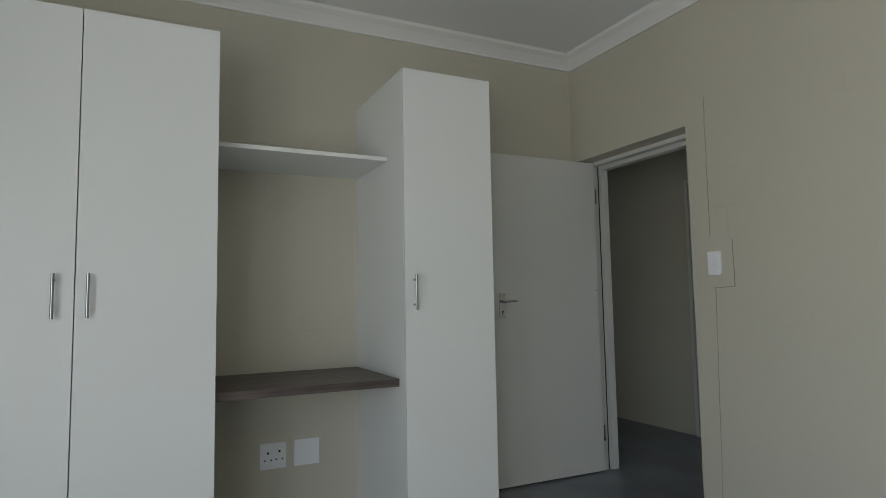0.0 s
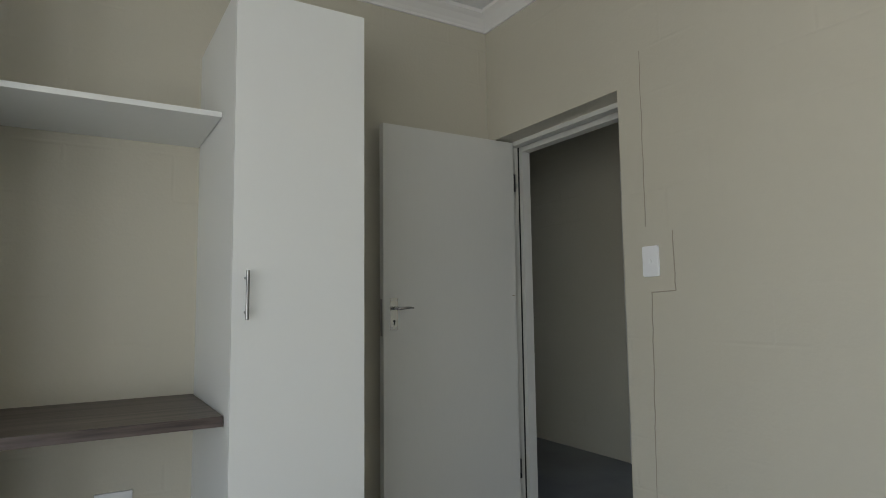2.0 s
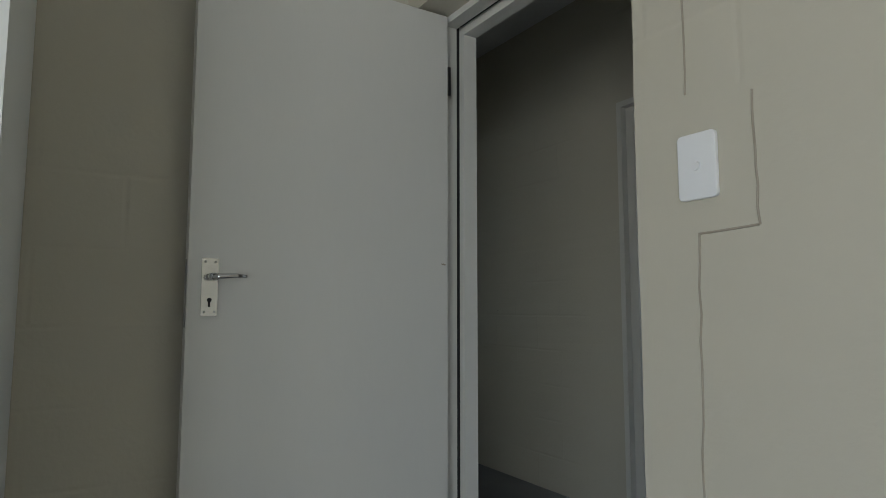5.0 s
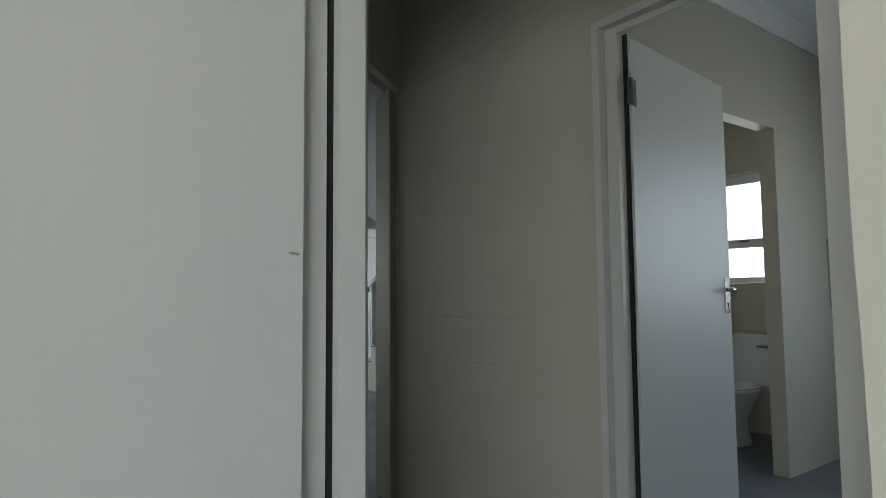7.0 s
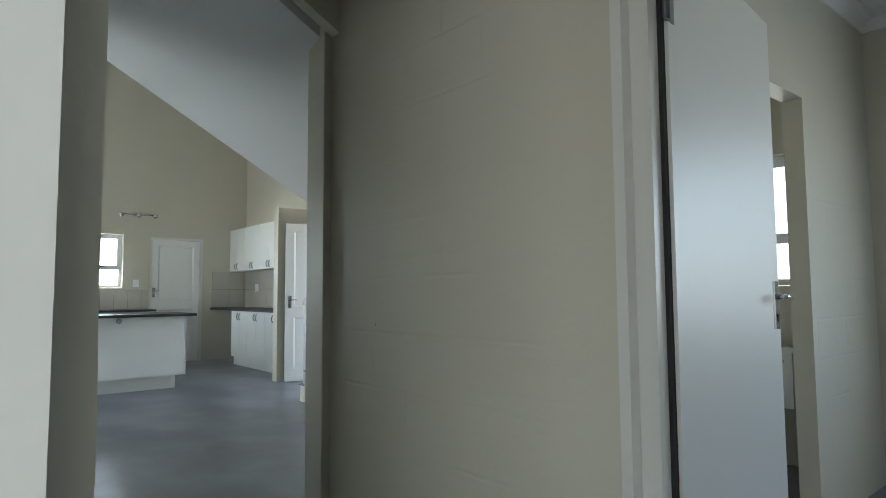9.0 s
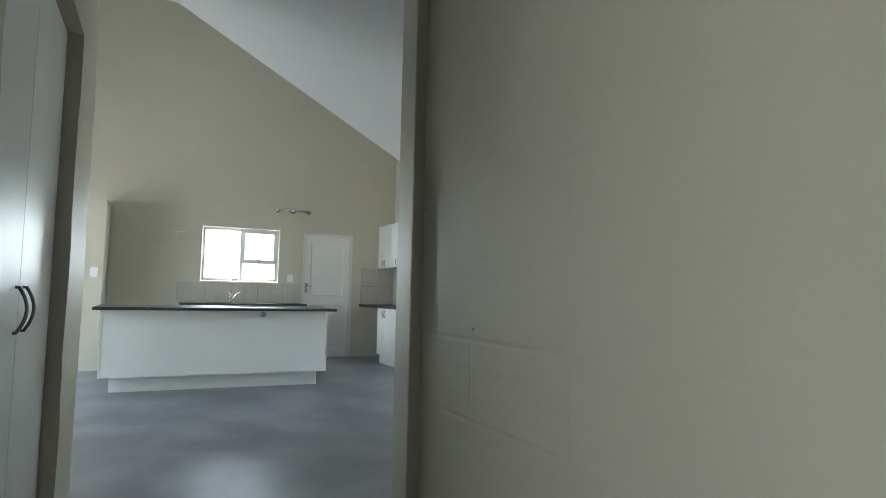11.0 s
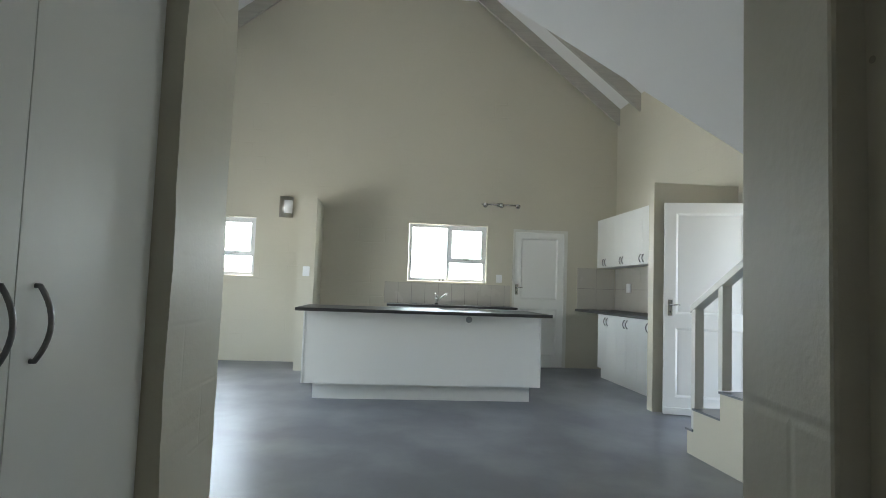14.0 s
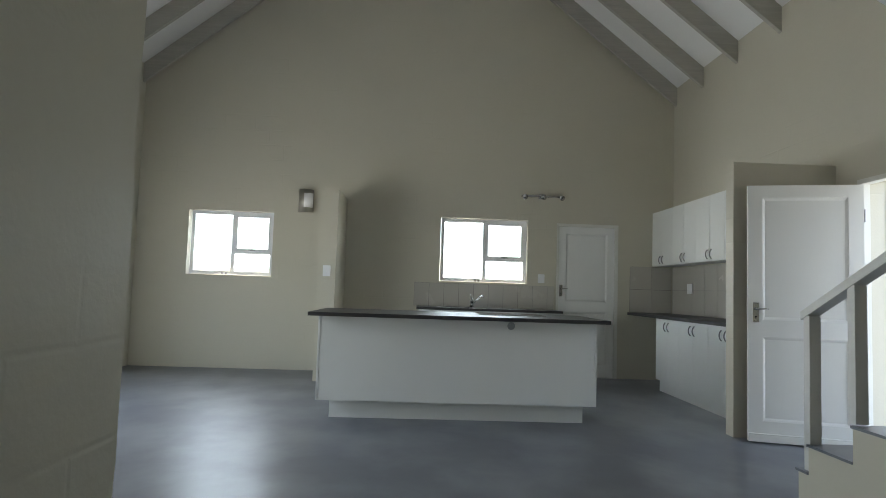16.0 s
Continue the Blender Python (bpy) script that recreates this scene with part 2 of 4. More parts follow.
def cyl(bm, p0, p1, r0, r1=None, n=20):
    p0, p1 = Vector(p0), Vector(p1)
    d = p1 - p0
    m = Matrix.Translation((p0 + p1) / 2) @ d.to_track_quat("Z", "Y").to_matrix().to_4x4()
    bmesh.ops.create_cone(bm, cap_ends=True, segments=n, radius1=r0, radius2=r0 if r1 is None else r1, depth=d.length, matrix=m)


def tube(bm, pts, r, n=10, flat=1.0, tip=1.0):
    """A round bar bent along points; tip: share of the radius left at the far end."""
    rings = []
    pts = [Vector(p) for p in pts]
    for i, p in enumerate(pts):
        d = (pts[min(i + 1, len(pts) - 1)] - pts[max(i - 1, 0)]).normalized()
        u = d.orthogonal().normalized() if i == 0 else (u - d * u.dot(d)).normalized()
        v = d.cross(u)
        q = r * (1 + (tip - 1) * i / (len(pts) - 1))
        rings.append([bm.verts.new(p + (u * math.cos(a) + v * math.sin(a) * flat) * q) for a in [2 * math.pi * k / n for k in range(n)]])
    for a, b in zip(rings, rings[1:]):
        for k in range(n):
            bm.faces.new((a[k], a[(k + 1) % n], b[(k + 1) % n], b[k]))
    bm.faces.new(rings[0][::-1]); bm.faces.new(rings[-1])


def bevel(bm, w, seg=2):
    es = [e for e in bm.edges if len(e.link_faces) == 2 and e.calc_face_angle(0) > 0.5]
    bmesh.ops.bevel(bm, geom=es, offset=w, segments=seg, affect='EDGES', profile=0.5, clamp_overlap=True)


def link(name, bm, mat, parent=None, label="", smooth=False):
    bmesh.ops.recalc_face_normals(bm, faces=bm.faces)
    me = bpy.data.meshes.new(name)
    bm.to_mesh(me); bm.free()
    me.materials.append(mat)
    if smooth:
        for p in me.polygons:
            p.use_smooth = True
    ob = new(name, me)
    if parent is not None:
        ob.parent = parent
        ob.matrix_parent_inverse = parent.matrix_basis.inverted()
    if label:
        tagged(ob, label)
    return ob


def part(name, bm, mat, parent, label="", smooth=False):
    return link(name, bm, mat, parent, label, smooth)


def boxes(bw, *bs):
    bm = bmesh.new()
    for b in bs:
        box(bm, *b)
    if bw:
        bevel(bm, bw)
    return bm


def thing(name, at, label, category, group=""):
    ob = new(name)
    ob.empty_display_size = 0.1
    ob.matrix_basis = Matrix.Translation(at)
    return tagged(ob, label, category, group)


def setting(name, bm, mat, label, category):
    return tagged(link(name, bm, mat), label, category, kind="structure")


def wall(name, axis, c0, c1, a0, a1, z0, z1, openings=(), mat=None, label="beige painted plaster wall", category="wall", rough=0.0):
    """Wall with its normal along axis, from c0 to c1 thick, a0 to a1 long; openings (a0, a1, z0, z1) go through it."""
    bm = bmesh.new()

    def add(p0, p1, q0, q1):
        if p1 - p0 > 1e-4 and q1 - q0 > 1e-4:
            box(bm, *((c0, c1, p0, p1) if axis == "x" else (p0, p1, c0, c1)), q0, q1)
    cuts = sorted({a0, a1, *[v for o in openings for v in o[:2]]})
    for p0, p1 in zip(cuts, cuts[1:]):
        z = z0
        for o in sorted((o for o in openings if o[0] <= p0 + 1e-6 and o[1] >= p1 - 1e-6), key=lambda o: o[2]):
            add(p0, p1, z, o[2]); z = o[3]
        add(p0, p1, z, z1)
    bmesh.ops.remove_doubles(bm, verts=bm.verts, dist=1e-5)
    if rough:
        tall = [e for e in bm.edges if abs(e.verts[0].co.z - e.verts[1].co.z) > 0.5]
        bmesh.ops.subdivide_edges(bm, edges=tall, cuts=48, use_grid_fill=True)
        for v in bm.verts:
            s = noise.noise(Vector((v.co.x * 0.7, v.co.y * 0.7, v.co.z * 2.2))) + 0.55 * noise.noise(Vector((v.co.x, v.co.y + 7, v.co.z * 9.0)))
            v.co.x += s * rough
            v.co.y += rough * (noise.noise(Vector((3 + v.co.x, v.co.y * 0.7, v.co.z * 2.6))) + 0.6 * noise.noise(Vector((v.co.x + 9, v.co.y, v.co.z * 11.0))))
    return setting(name, bm, mat or (M_WALL_X if axis == "x" else M_WALL_Y), label, category)


# ---- structure ----
EX, KY, BX, WX, CEIL = 8.744, 14.23, 4.243, 5.683, 2.80
XL = 4.52            # west face of the passage
setting("floor", boxes(0, (0.2, 9.0, -0.6, 14.5, -0.12, 0.0), (0.2, XL, -2.75, -0.6, -0.12, 0.0)), M_FLOOR, "grey sealed cement screed floor with mottled trowel marks", "floor")
# north gable: lower part with windows, upper part under the roof
wall("wall_north", "y", KY, KY + 0.22, 1.3, 8.95, 0, 3.7, [(2.18, 3.30, 1.222, 2.085), (5.542, 6.73, 1.238, 2.102), (7.13, 7.98, 0, 2.08)],
     label="beige painted gable wall of plastered blockwork")
bm = bmesh.new()
prism(bm, [(1.3, 3.7), (8.95, 3.7), (8.95, 3.80), (5.12, 6.9), (1.3, 3.80)], "y", KY, KY + 0.22)
setting("wall_north_gable", bm, M_WALL_Y, "beige painted upper gable of plastered blockwork", "wall")
wall("wall_east", "x", EX, EX + 0.22, -0.6, KY, 0, 4.3, [(9.865, 10.69, 0, 2.10), (2.2, 3.6, 0.95, 2.1), (5.06, 5.74, 1.165, 2.05)],
     label="beige painted east wall of plastered blockwork")
wall("wall_living_west", "x", 1.28, 1.50, 7.37, KY, 0, 4.3, [(9.3, 11.9, 0, 2.1)], label="beige painted west wall with glazed door opening")
wall("wall_living_south", "y", 7.17, 7.37, 1.28, 4.36, 0, 4.3)
# bedroom
wall("wall_bedroom_north", "y", 4.0, 4.12, 0.14, BX, 0, CEIL, label="beige painted bedroom wall behind built-in cupboards")
# southern opening is unseen, added with its lamp to light the passage
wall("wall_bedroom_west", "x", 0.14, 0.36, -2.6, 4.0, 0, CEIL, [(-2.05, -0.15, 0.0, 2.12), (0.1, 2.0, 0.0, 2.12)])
wall("wall_bedroom_south", "y", -2.75, -2.6, 0.14, XL, 0, CEIL)
wall("wall_passage_south", "y", -0.6, -0.45, XL, EX, 0, CEIL)
wall("wall_bedroom_east", "x", BX, XL, -2.6, 4.60, 0, CEIL, [(3.022, 3.975, 0, 2.06)], rough=0.0025, label="beige painted bedroom wall with doorway and filler lines")
# passage
wall("wall_passage_west", "x", 4.36, 4.578, 4.60, 5.466, 0, CEIL, rough=0.003, label="beige painted passage wall beside the linen cupboard")
wall("wall_passage_cupboard", "x", 4.36, 4.635, 5.466, 7.37, 0, CEIL, [(5.575, 6.85, 0, 2.135)], rough=0.006, label="beige painted wall with a built-in cupboard niche")
wall("wall_niche_back", "x", 3.95, 4.0, 5.3, 7.17, 0, CEIL)
wall("wall_passage_east", "x", WX, WX + 0.14, -0.45, 5.71, 0, CEIL, [(3.33, 4.332, 0, 2.107)], rough=0.003, label="uneven beige painted passage wall with doorway")
bm = bmesh.new()
prism(bm, [(5.645, 5.7105), (5.676, 5.915), (WX + 0.14, 5.915), (WX + 0.14, 5.7105)], "z", 0, 3.3)
bevel(bm, 0.006)
setting("wall_passage_end", bm, M_WALL_X, "beige painted wall end pier of the passage", "wall")
wall("wall_room_north", "y", 4.625, 4.72, WX + 0.14, EX, 0, CEIL, [(6.93, 7.735, 0, 2.1)], label="beige painted room wall with opening to the toilet")
wall("wall_toilet_north", "y", 5.80, 5.92, WX + 0.14, EX, 0, CEIL)
wall("wall_toilet_west", "x", 6.83, 6.93, 4.72, 5.80, 0, CEIL)
setting("ceiling_bedroom", boxes(0, (0.14, XL, -2.75, 4.15, CEIL, CEIL + 0.1)), M_CEIL, "flat white bedroom ceiling board", "ceiling")
setting("ceiling_passage", boxes(0, (XL, WX + 0.1, -0.6, 5.76, CEIL, CEIL + 0.1)), M_CEIL, "flat white passage ceiling", "ceiling")
setting("ceiling_room", boxes(0, (WX + 0.1, EX + 0.2, -0.6, 5.92, CEIL, CEIL + 0.1)), M_CEIL, "flat white room ceiling", "ceiling")


def cornice(name, path, side, z=2.705, d=0.085):
    """Coved moulding along a wall line; side: unit step into the room."""
    bm = bmesh.new()
    (x0, y0), (x1, y1) = path
    prof = [(0.0, 0.0), (0.012, 0.0), (0.016, 0.012), (0.03, 0.03), (0.055, 0.055), (d - 0.012, d - 0.02), (d, d - 0.012), (d, 0.094), (0.0, 0.094)]
    if abs(x0 - x1) < 1e-6:
        prism(bm, [(x0 + side * p, z + q) for p, q in prof], "y", y0, y1)
    else:
        prism(bm, [(y0 + side * p, z + q) for p, q in prof], "x", x0, x1)
    return setting(name, bm, M_CORN, "white coved plaster cornice", "cornice")


cornice("cornice_bedroom_north", ((0.36, 4.0), (BX, 4.0)), -1)
cornice("cornice_bedroom_east", ((BX, -2.6), (BX, 4.0)), -1)
cornice("cornice_room_north", ((WX + 0.14, 4.625), (EX, 4.625)), -1)
cornice("cornice_room_east", ((EX, -0.45), (EX, 4.625)), -1)

# roof over the hall: sloped ceiling boards, flat collar ceiling, rafters
SL = 0.797
for name, sgn in (("ceiling_slope_east", 1), ("ceiling_slope_west", -1)):
    xm = 5.122
    bm = bmesh.new()
    e = 3.622 + 0.25
    prism(bm, [(xm + sgn * e, 4.01 - SL * 0.25), (xm, 4.01 + SL * 3.622), (xm, 4.16 + SL * 3.622), (xm + sgn * e, 4.16 - SL * 0.25)], "y", -0.6, 14.45)
    setting(name, bm, M_CEIL, "white sloped ceiling boards between rafters", "ceiling")
setting("ceiling_collar", boxes(0, (3.3, 6.95, 7.0, KY, 5.60, 5.66)), M_CEIL, "flat white collar ceiling under the ridge", "ceiling")
setting("wall_south_gable", boxes(0, (1.28, 8.95, -0.6, -0.45, CEIL, 7.2)), M_WALL_Y, "plain south gable wall", "wall")
for i in range(9):
    y = KY - 0.052 if i == 0 else 13.40 - 0.82 * (i - 1)
    for sgn, side in ((1, "east"), (-1, "west")):
        xm, x_w, x_t = 5.122, 3.62, 1.28
        bm = bmesh.new()
        prism(bm, [(xm + sgn * x_w, 3.755), (xm + sgn * x_t, 3.755 + SL * (x_w - x_t)), (xm + sgn * x_t, 4.03 + SL * (x_w - x_t)), (xm + sgn * x_w, 4.03)], "y", y - 0.05, y)
        bevel(bm, 0.003, 1)
        tagged(link("rafter", bm, M_BEAM), "grey limewashed pine rafter under a white sloped ceiling", "rafter", "rafters", "structure")

# ---- stairs ----
# lower flight rises south along the east wall, landing, upper flight rises west over the passage mouth
RIS = [9.465, 9.375, 9.03, 8.69, 8.34, 7.99, 7.65]      # riser lines
TOPS = [0.165, 0.318, 0.495, 0.667, 0.842, 1.015, 1.19]
stairs = thing("staircase", (7.45, 9.4, 0), "plastered concrete staircase with grey treads and painted timber balustrade", "staircase")
prof = [(RIS[0], 0.0)]
for y, z, nxt in zip(RIS, TOPS, RIS[1:] + [7.42]):
    prof += [(y, z), (nxt, z)]
prof += [(7.42, 0.0)]
bm = bmesh.new()
prism(bm, prof, "x", 7.445, EX - 0.003)
part("flight", bm, M_SMOOTH, stairs, "beige plastered stepped side of the lower flight")
for y, z, nxt in zip(RIS, TOPS, RIS[1:] + [7.42]):
    part("tread", boxes(0.004, (7.438, EX - 0.006, nxt + 0.002, y + (0.02 if y > 9.4 else 0.008), z + 0.001, z + 0.015)), M_FLOOR, stairs, "grey screed tread")
zs = lambda x: 2.612 - 0.555 * (x - 4.964)
bm = bmesh.new()
prism(bm, [(7.445, 0.0), (EX - 0.003, 0.0), (EX - 0.003, 1.365), (7.445, 1.365)], "y", 5.93, 7.415)
part("landing", bm, M_SMOOTH, stairs, "beige plastered landing block")
bm = bmesh.new()
steps = []
x, z = 7.44, 1.365
while x > 4.45:
    steps += [(x, z + 0.155), (x - 0.28, z + 0.155)]
    x -= 0.28; z += 0.1555
prism(bm, [(7.44, zs(7.44)), (7.44, 1.365)] + steps + [(x, zs(x))], "y", 5.765, 7.42)
part("upper_flight", bm, M_SOFFIT, stairs, "white sloped soffit of the upper flight")
bm = bmesh.new()
prism(bm, [(4.3, zs(4.3) + 0.004), (WX - 0.002, zs(WX - 0.002) + 0.004), (WX - 0.002, 4.3), (4.3, 4.3)], "y", 5.65, 5.709)
setting("wall_stair_side", bm, M_WALL_Y, "beige wall beside the upper flight", "wall")
setting("loft_floor", boxes(0, (1.3, XL + 0.04, 4.2, 7.30, CEIL + 0.02, CEIL + 0.2)), M_CEIL, "loft floor slab over the rooms", "floor")
for y, z in ((9.40, 0.34), (9.045, 0.517), (8.69, 0.689), (8.36, 0.864), (8.02, 1.037)):
    top = 1.03 + (9.42 - y) * 0.478
    bm = bmesh.new()
    box(bm, 7.452, 7.517, y - 0.03, y + 0.022, z - 0.155 if y > 9.3 else z + 0.0, top)
    bevel(bm, 0.003)
    part("post", bm, M_RAIL, stairs, "grey white painted square post")
bm = bmesh.new()
prism(bm, [(9.445, 1.012), (9.445, 1.062), (8.09, 1.708), (8.06, 1.668), (8.06, 1.662)], "x", 7.447, 7.522)
bevel(bm, 0.004)
part("handrail", bm, M_RAIL, stairs, "sloped grey white timber handrail")


# ---- doors ----
def lever(parent, face, out, y_or_x, z, toward, m=None, both=False, key=True):
    """Lever handle on a back plate. The leaf lies along local x with its face at local y = face; out: -1 or 1."""
    bm = bmesh.new()
    box(bm, y_or_x - 0.021, y_or_x + 0.021, *sorted((face, face + out * 0.007)), z - 0.104, z + 0.050)
    bevel(bm, 0.003)
    if m: bm.transform(m)
    plate = part("back_plate", bm, M_BRIGHT, parent, "chromed handle plate")
    bm = bmesh.new()
    cyl(bm, (y_or_x, face, z), (y_or_x, face + out * 0.05, z), 0.009)
    tube(bm, [(y_or_x, face + out * 0.045, z), (y_or_x + toward * 0.02, face + out * 0.052, z), (y_or_x + toward * 0.06, face + out * 0.052, z + 0.003),
              (y_or_x + toward * 0.086, face + out * 0.047, z + 0.001)], 0.0100, flat=0.8, tip=0.5)
    if m: bm.transform(m)
    part("lever", bm, M_BRIGHT, parent, "chromed lever handle", True)
    if key:
        bm = bmesh.new()
        cyl(bm, (y_or_x, face + out * 0.007, z - 0.062), (y_or_x, face + out * 0.0085, z - 0.062), 0.006, n=12)
        box(bm, y_or_x - 0.0025, y_or_x + 0.0025, *sorted((face + out * 0.007, face + out * 0.0085)), z - 0.08, z - 0.062)
        if m: bm.transform(m)
        part("keyhole", bm, M_DARK, plate)
    for dz in (0.040, -0.094):
        for dx in (-0.013, 0.013):
            bm = bmesh.new()
            cyl(bm, (y_or_x + dx, face + out * 0.007, z + dz), (y_or_x + dx, face + out * 0.0085, z + dz), 0.0035, n=8)
            if m: bm.transform(m)
            part("screw", bm, M_CHROME, plate)


def steel_frame(name, y0, y1, top, out, seal_shade, stop, label, lo=0.08, hi=0.047):
    """Pressed steel frame in a wall whose normal is x. Its x ranges in order: the outer flange, the strip dark for both
    rubber and groove shade, and the stop.
    """
    fr = thing(name, ((out[0] + stop[1]) / 2, (y0 + y1) / 2, 0), label, "door frame")
    fr["kind"] = "structure"
    for s, y in ((1, y0), (-1, y1)):
        for nm, (a, b), w, mat in (("jamb", out, 0.030, M_FRAME), ("seal_shade", seal_shade, 0.018, M_DARK), ("stop", stop, hi if s < 0 else lo, M_FRAME)):
            ya, yb = sorted((y, y + s * w))
            part(nm, boxes(0.0025 if mat is M_FRAME else 0, (a, b, ya, yb, 0, top)), mat, fr, "dark strip for door seal and gap shade" if mat is M_DARK else "")
    for nm, (a, b), w, mat in (("head", out, 0.030, M_FRAME), ("seal_shade", seal_shade, 0.018, M_DARK), ("stop", stop, 0.052, M_FRAME)):
        part(nm, boxes(0.0025 if mat is M_FRAME else 0, (a, b, y0 + (lo + 0.0005 if nm == "stop" else 0.03), y1 - (hi + 0.0005 if nm == "stop" else 0.03), top - w, top)), mat, fr)
    return fr


# bedroom door: leaf stands open, square to its wall
bed_frame = steel_frame("door_frame_1", 3.024, 3.973, 2.066, (4.362, 4.412), (4.412, 4.432), (4.432, 4.486), "white enamelled steel door frame in a plastered reveal")
leaf = thing("bedroom_door", (4.36, 3.92, 0), "flush white painted door standing open into the bedroom", "door")
part("door_leaf", boxes(0.003, (3.537, 4.350, 3.906, 3.947, 0.01, 2.05)), M_FLUSH, leaf)
lever(leaf, 3.906, -1, 3.592, 1.124, 1)
part("lock_plate", boxes(0.001, (3.5345, 3.5375, 3.918, 3.935, 0.99, 1.17)), M_CHROME, leaf, "steel lock face plate")
bm = bmesh.new()
for dx, dz, r in ((0, 0, 0.0045), (0.006, -0.001, 0.0035), (-0.007, 0.001, 0.0025)):
    bmesh.ops.create_icosphere(bm, subdivisions=2, radius=r, matrix=Matrix.Translation((4.333 + dx, 3.9056, 1.185 + dz)) @ Matrix.Diagonal((1.3, 0.12, 0.7, 1)))
part("scuff", bm, M_LINE, leaf, "grey scuff on the paint", True)
for z in (0.25, 1.82):
    part("hinge", boxes(0.001, (4.3505, 4.362, 3.904, 3.916, z - 0.05, z + 0.05)), M_CHROME, leaf, "steel butt hinge")
tagged(link("strike_plate", boxes(0.001, (4.436, 4.462, 3.104, 3.107, 1.10, 1.155)), M_CHROME, bed_frame), "steel strike plate")

# passage door to the second room
rf = steel_frame("door_frame_2", 3.33, 4.33, 2.105, (5.668, 5.704), (5.704, 5.709), (5.709, 5.748), "white enamelled steel door frame with proud edges", 0.075, 0.078)
# near-black strip paints the gap between frame and leaf as shade
part("seal_shade", boxes(0, (5.749, 5.764, 4.242, 4.30, 0, 2.06)), M_DARK, rf, "dark strip for door seal and gap shade")
part("jamb", boxes(0.002, (5.764, 5.838, 4.285, 4.33, 0, 2.105)), M_FRAME, rf)
room_door = thing("room_door", (5.75, 4.25, 0), "flush white painted door open into the second room", "door")
ang = math.atan2(4.324 - 4.235, 6.578 - 5.770)
MD = Matrix.Translation((5.770, 4.235, 0)) @ Matrix.Rotation(ang, 4, 'Z')
bm = boxes(0.003, (0, 0.813, 0, 0.04, 0.01, 2.045)); bm.transform(MD)
part("door_leaf", bm, M_FLUSH, room_door)
lever(room_door, 0.0, -1, 0.765, 1.115, -1, MD)
for z in (0.25, 1.84):
    bm = bmesh.new()
    cyl(bm, (-0.008, -0.004, z - 0.05), (-0.008, -0.004, z + 0.05), 0.007, n=12)
    box(bm, -0.004, 0.032, -0.0025, 0.0, z - 0.05, z + 0.05)
    box(bm, -0.03, -0.006, -0.004, 0.0, z - 0.05, z + 0.05)
    bm.transform(MD)
    part("hinge", bm, M_CHROME, room_door, "steel butt hinge")


def panel_leaf(parent, w, h, m, mat, rails, stile=0.105, t=0.04):
    """Framed and panelled leaf along local x from 0 to w. rails: z ranges of the rails."""
    for x0, x1 in ((0, stile), (w - stile, w)):
        bm = boxes(0.004, (x0, x1, 0, t, 0.01, h)); bm.transform(m)
        part("stile", bm, mat, parent)
    allr = [(0.01, rails[0])] + [(a, b) for a, b in rails[1]] + [(rails[2], h)]
    for z0, z1 in allr:
        bm = boxes(0.004, (stile - 0.001, w - stile + 0.001, 0.0005, t - 0.0005, z0, z1)); bm.transform(m)
        part("rail", bm, mat, parent)
    for (a0, a1), (b0, b1) in zip(allr, allr[1:]):
        bm = bmesh.new()
        box(bm, stile - 0.004, w - stile + 0.004, 0.016, t - 0.016, a1 - 0.004, b0 + 0.004)
        for y_out, y_in in ((t - 0.003, t - 0.0158), (0.003, 0.0158)):
            ring = []
            for k, y in ((-0.001, y_out), (0.010, y_out + (y_in - y_out) * 0.35), (0.022, y_in)):
                ring.append([bm.verts.new(p) for p in ((stile + k, y, a1 + k), (w - stile - k, y, a1 + k), (w - stile - k, y, b0 - k), (stile + k, y, b0 - k))])
            for r0, r1 in zip(ring, ring[1:]):
                for i in range(4):
                    bm.faces.new((r0[i], r0[(i + 1) % 4], r1[(i + 1) % 4], r1[i]))
        bmesh.ops.recalc_face_normals(bm, faces=bm.faces[:])
        bm.transform(m)
        part("panel", bm, mat, parent, "recessed door panel with moulded edge")


front_door = thing("front_door", (8.7, 10.64, 0), "white painted two-panel timber front door standing open", "door")
fa = math.atan2(10.865 - 10.632, 7.916 - 8.712)
MF = Matrix.Translation((8.712, 10.632, 0)) @ Matrix.Rotation(fa, 4, 'Z')
panel_leaf(front_door, 0.825, 2.045, MF, M_DOOR, (0.17, [(0.83, 0.965)], 1.945))
lever(front_door, 0.04, 1, 0.77, 1.05, -1, MF)
bm = boxes(0.004, (0.0, 0.825, 0.038, 0.062, 0.012, 0.075)); bm.transform(MF)
part("weather_bar", bm, M_DOOR, front_door, "moulded weather bar at the foot")
for z in (0.25, 1.8):
    bm = bmesh.new(); cyl(bm, (-0.008, 0.035, z - 0.05), (-0.008, 0.035, z + 0.05), 0.007, n=12); bm.transform(MF)
    part("hinge", bm, M_CHROME, front_door)
ff = thing("door_frame_3", (8.8, 10.27, 0), "white painted timber frame of the front door", "door frame"); ff["kind"] = "structure"
part("jamb", boxes(0.004, (8.72, 8.80, 10.655, 10.688, 0, 2.098)), M_FRAME, ff)
part("jamb", boxes(0.004, (8.72, 8.80, 9.868, 9.90, 0, 2.098)), M_FRAME, ff)
part("head", boxes(0.004, (8.72, 8.80, 9.90, 10.655, 2.06, 2.098)), M_FRAME, ff)
setting("threshold", boxes(0.004, (8.744, 8.98, 9.87, 10.69, -0.1, 0.012)), M_RAIL, "pale concrete door threshold", "threshold")

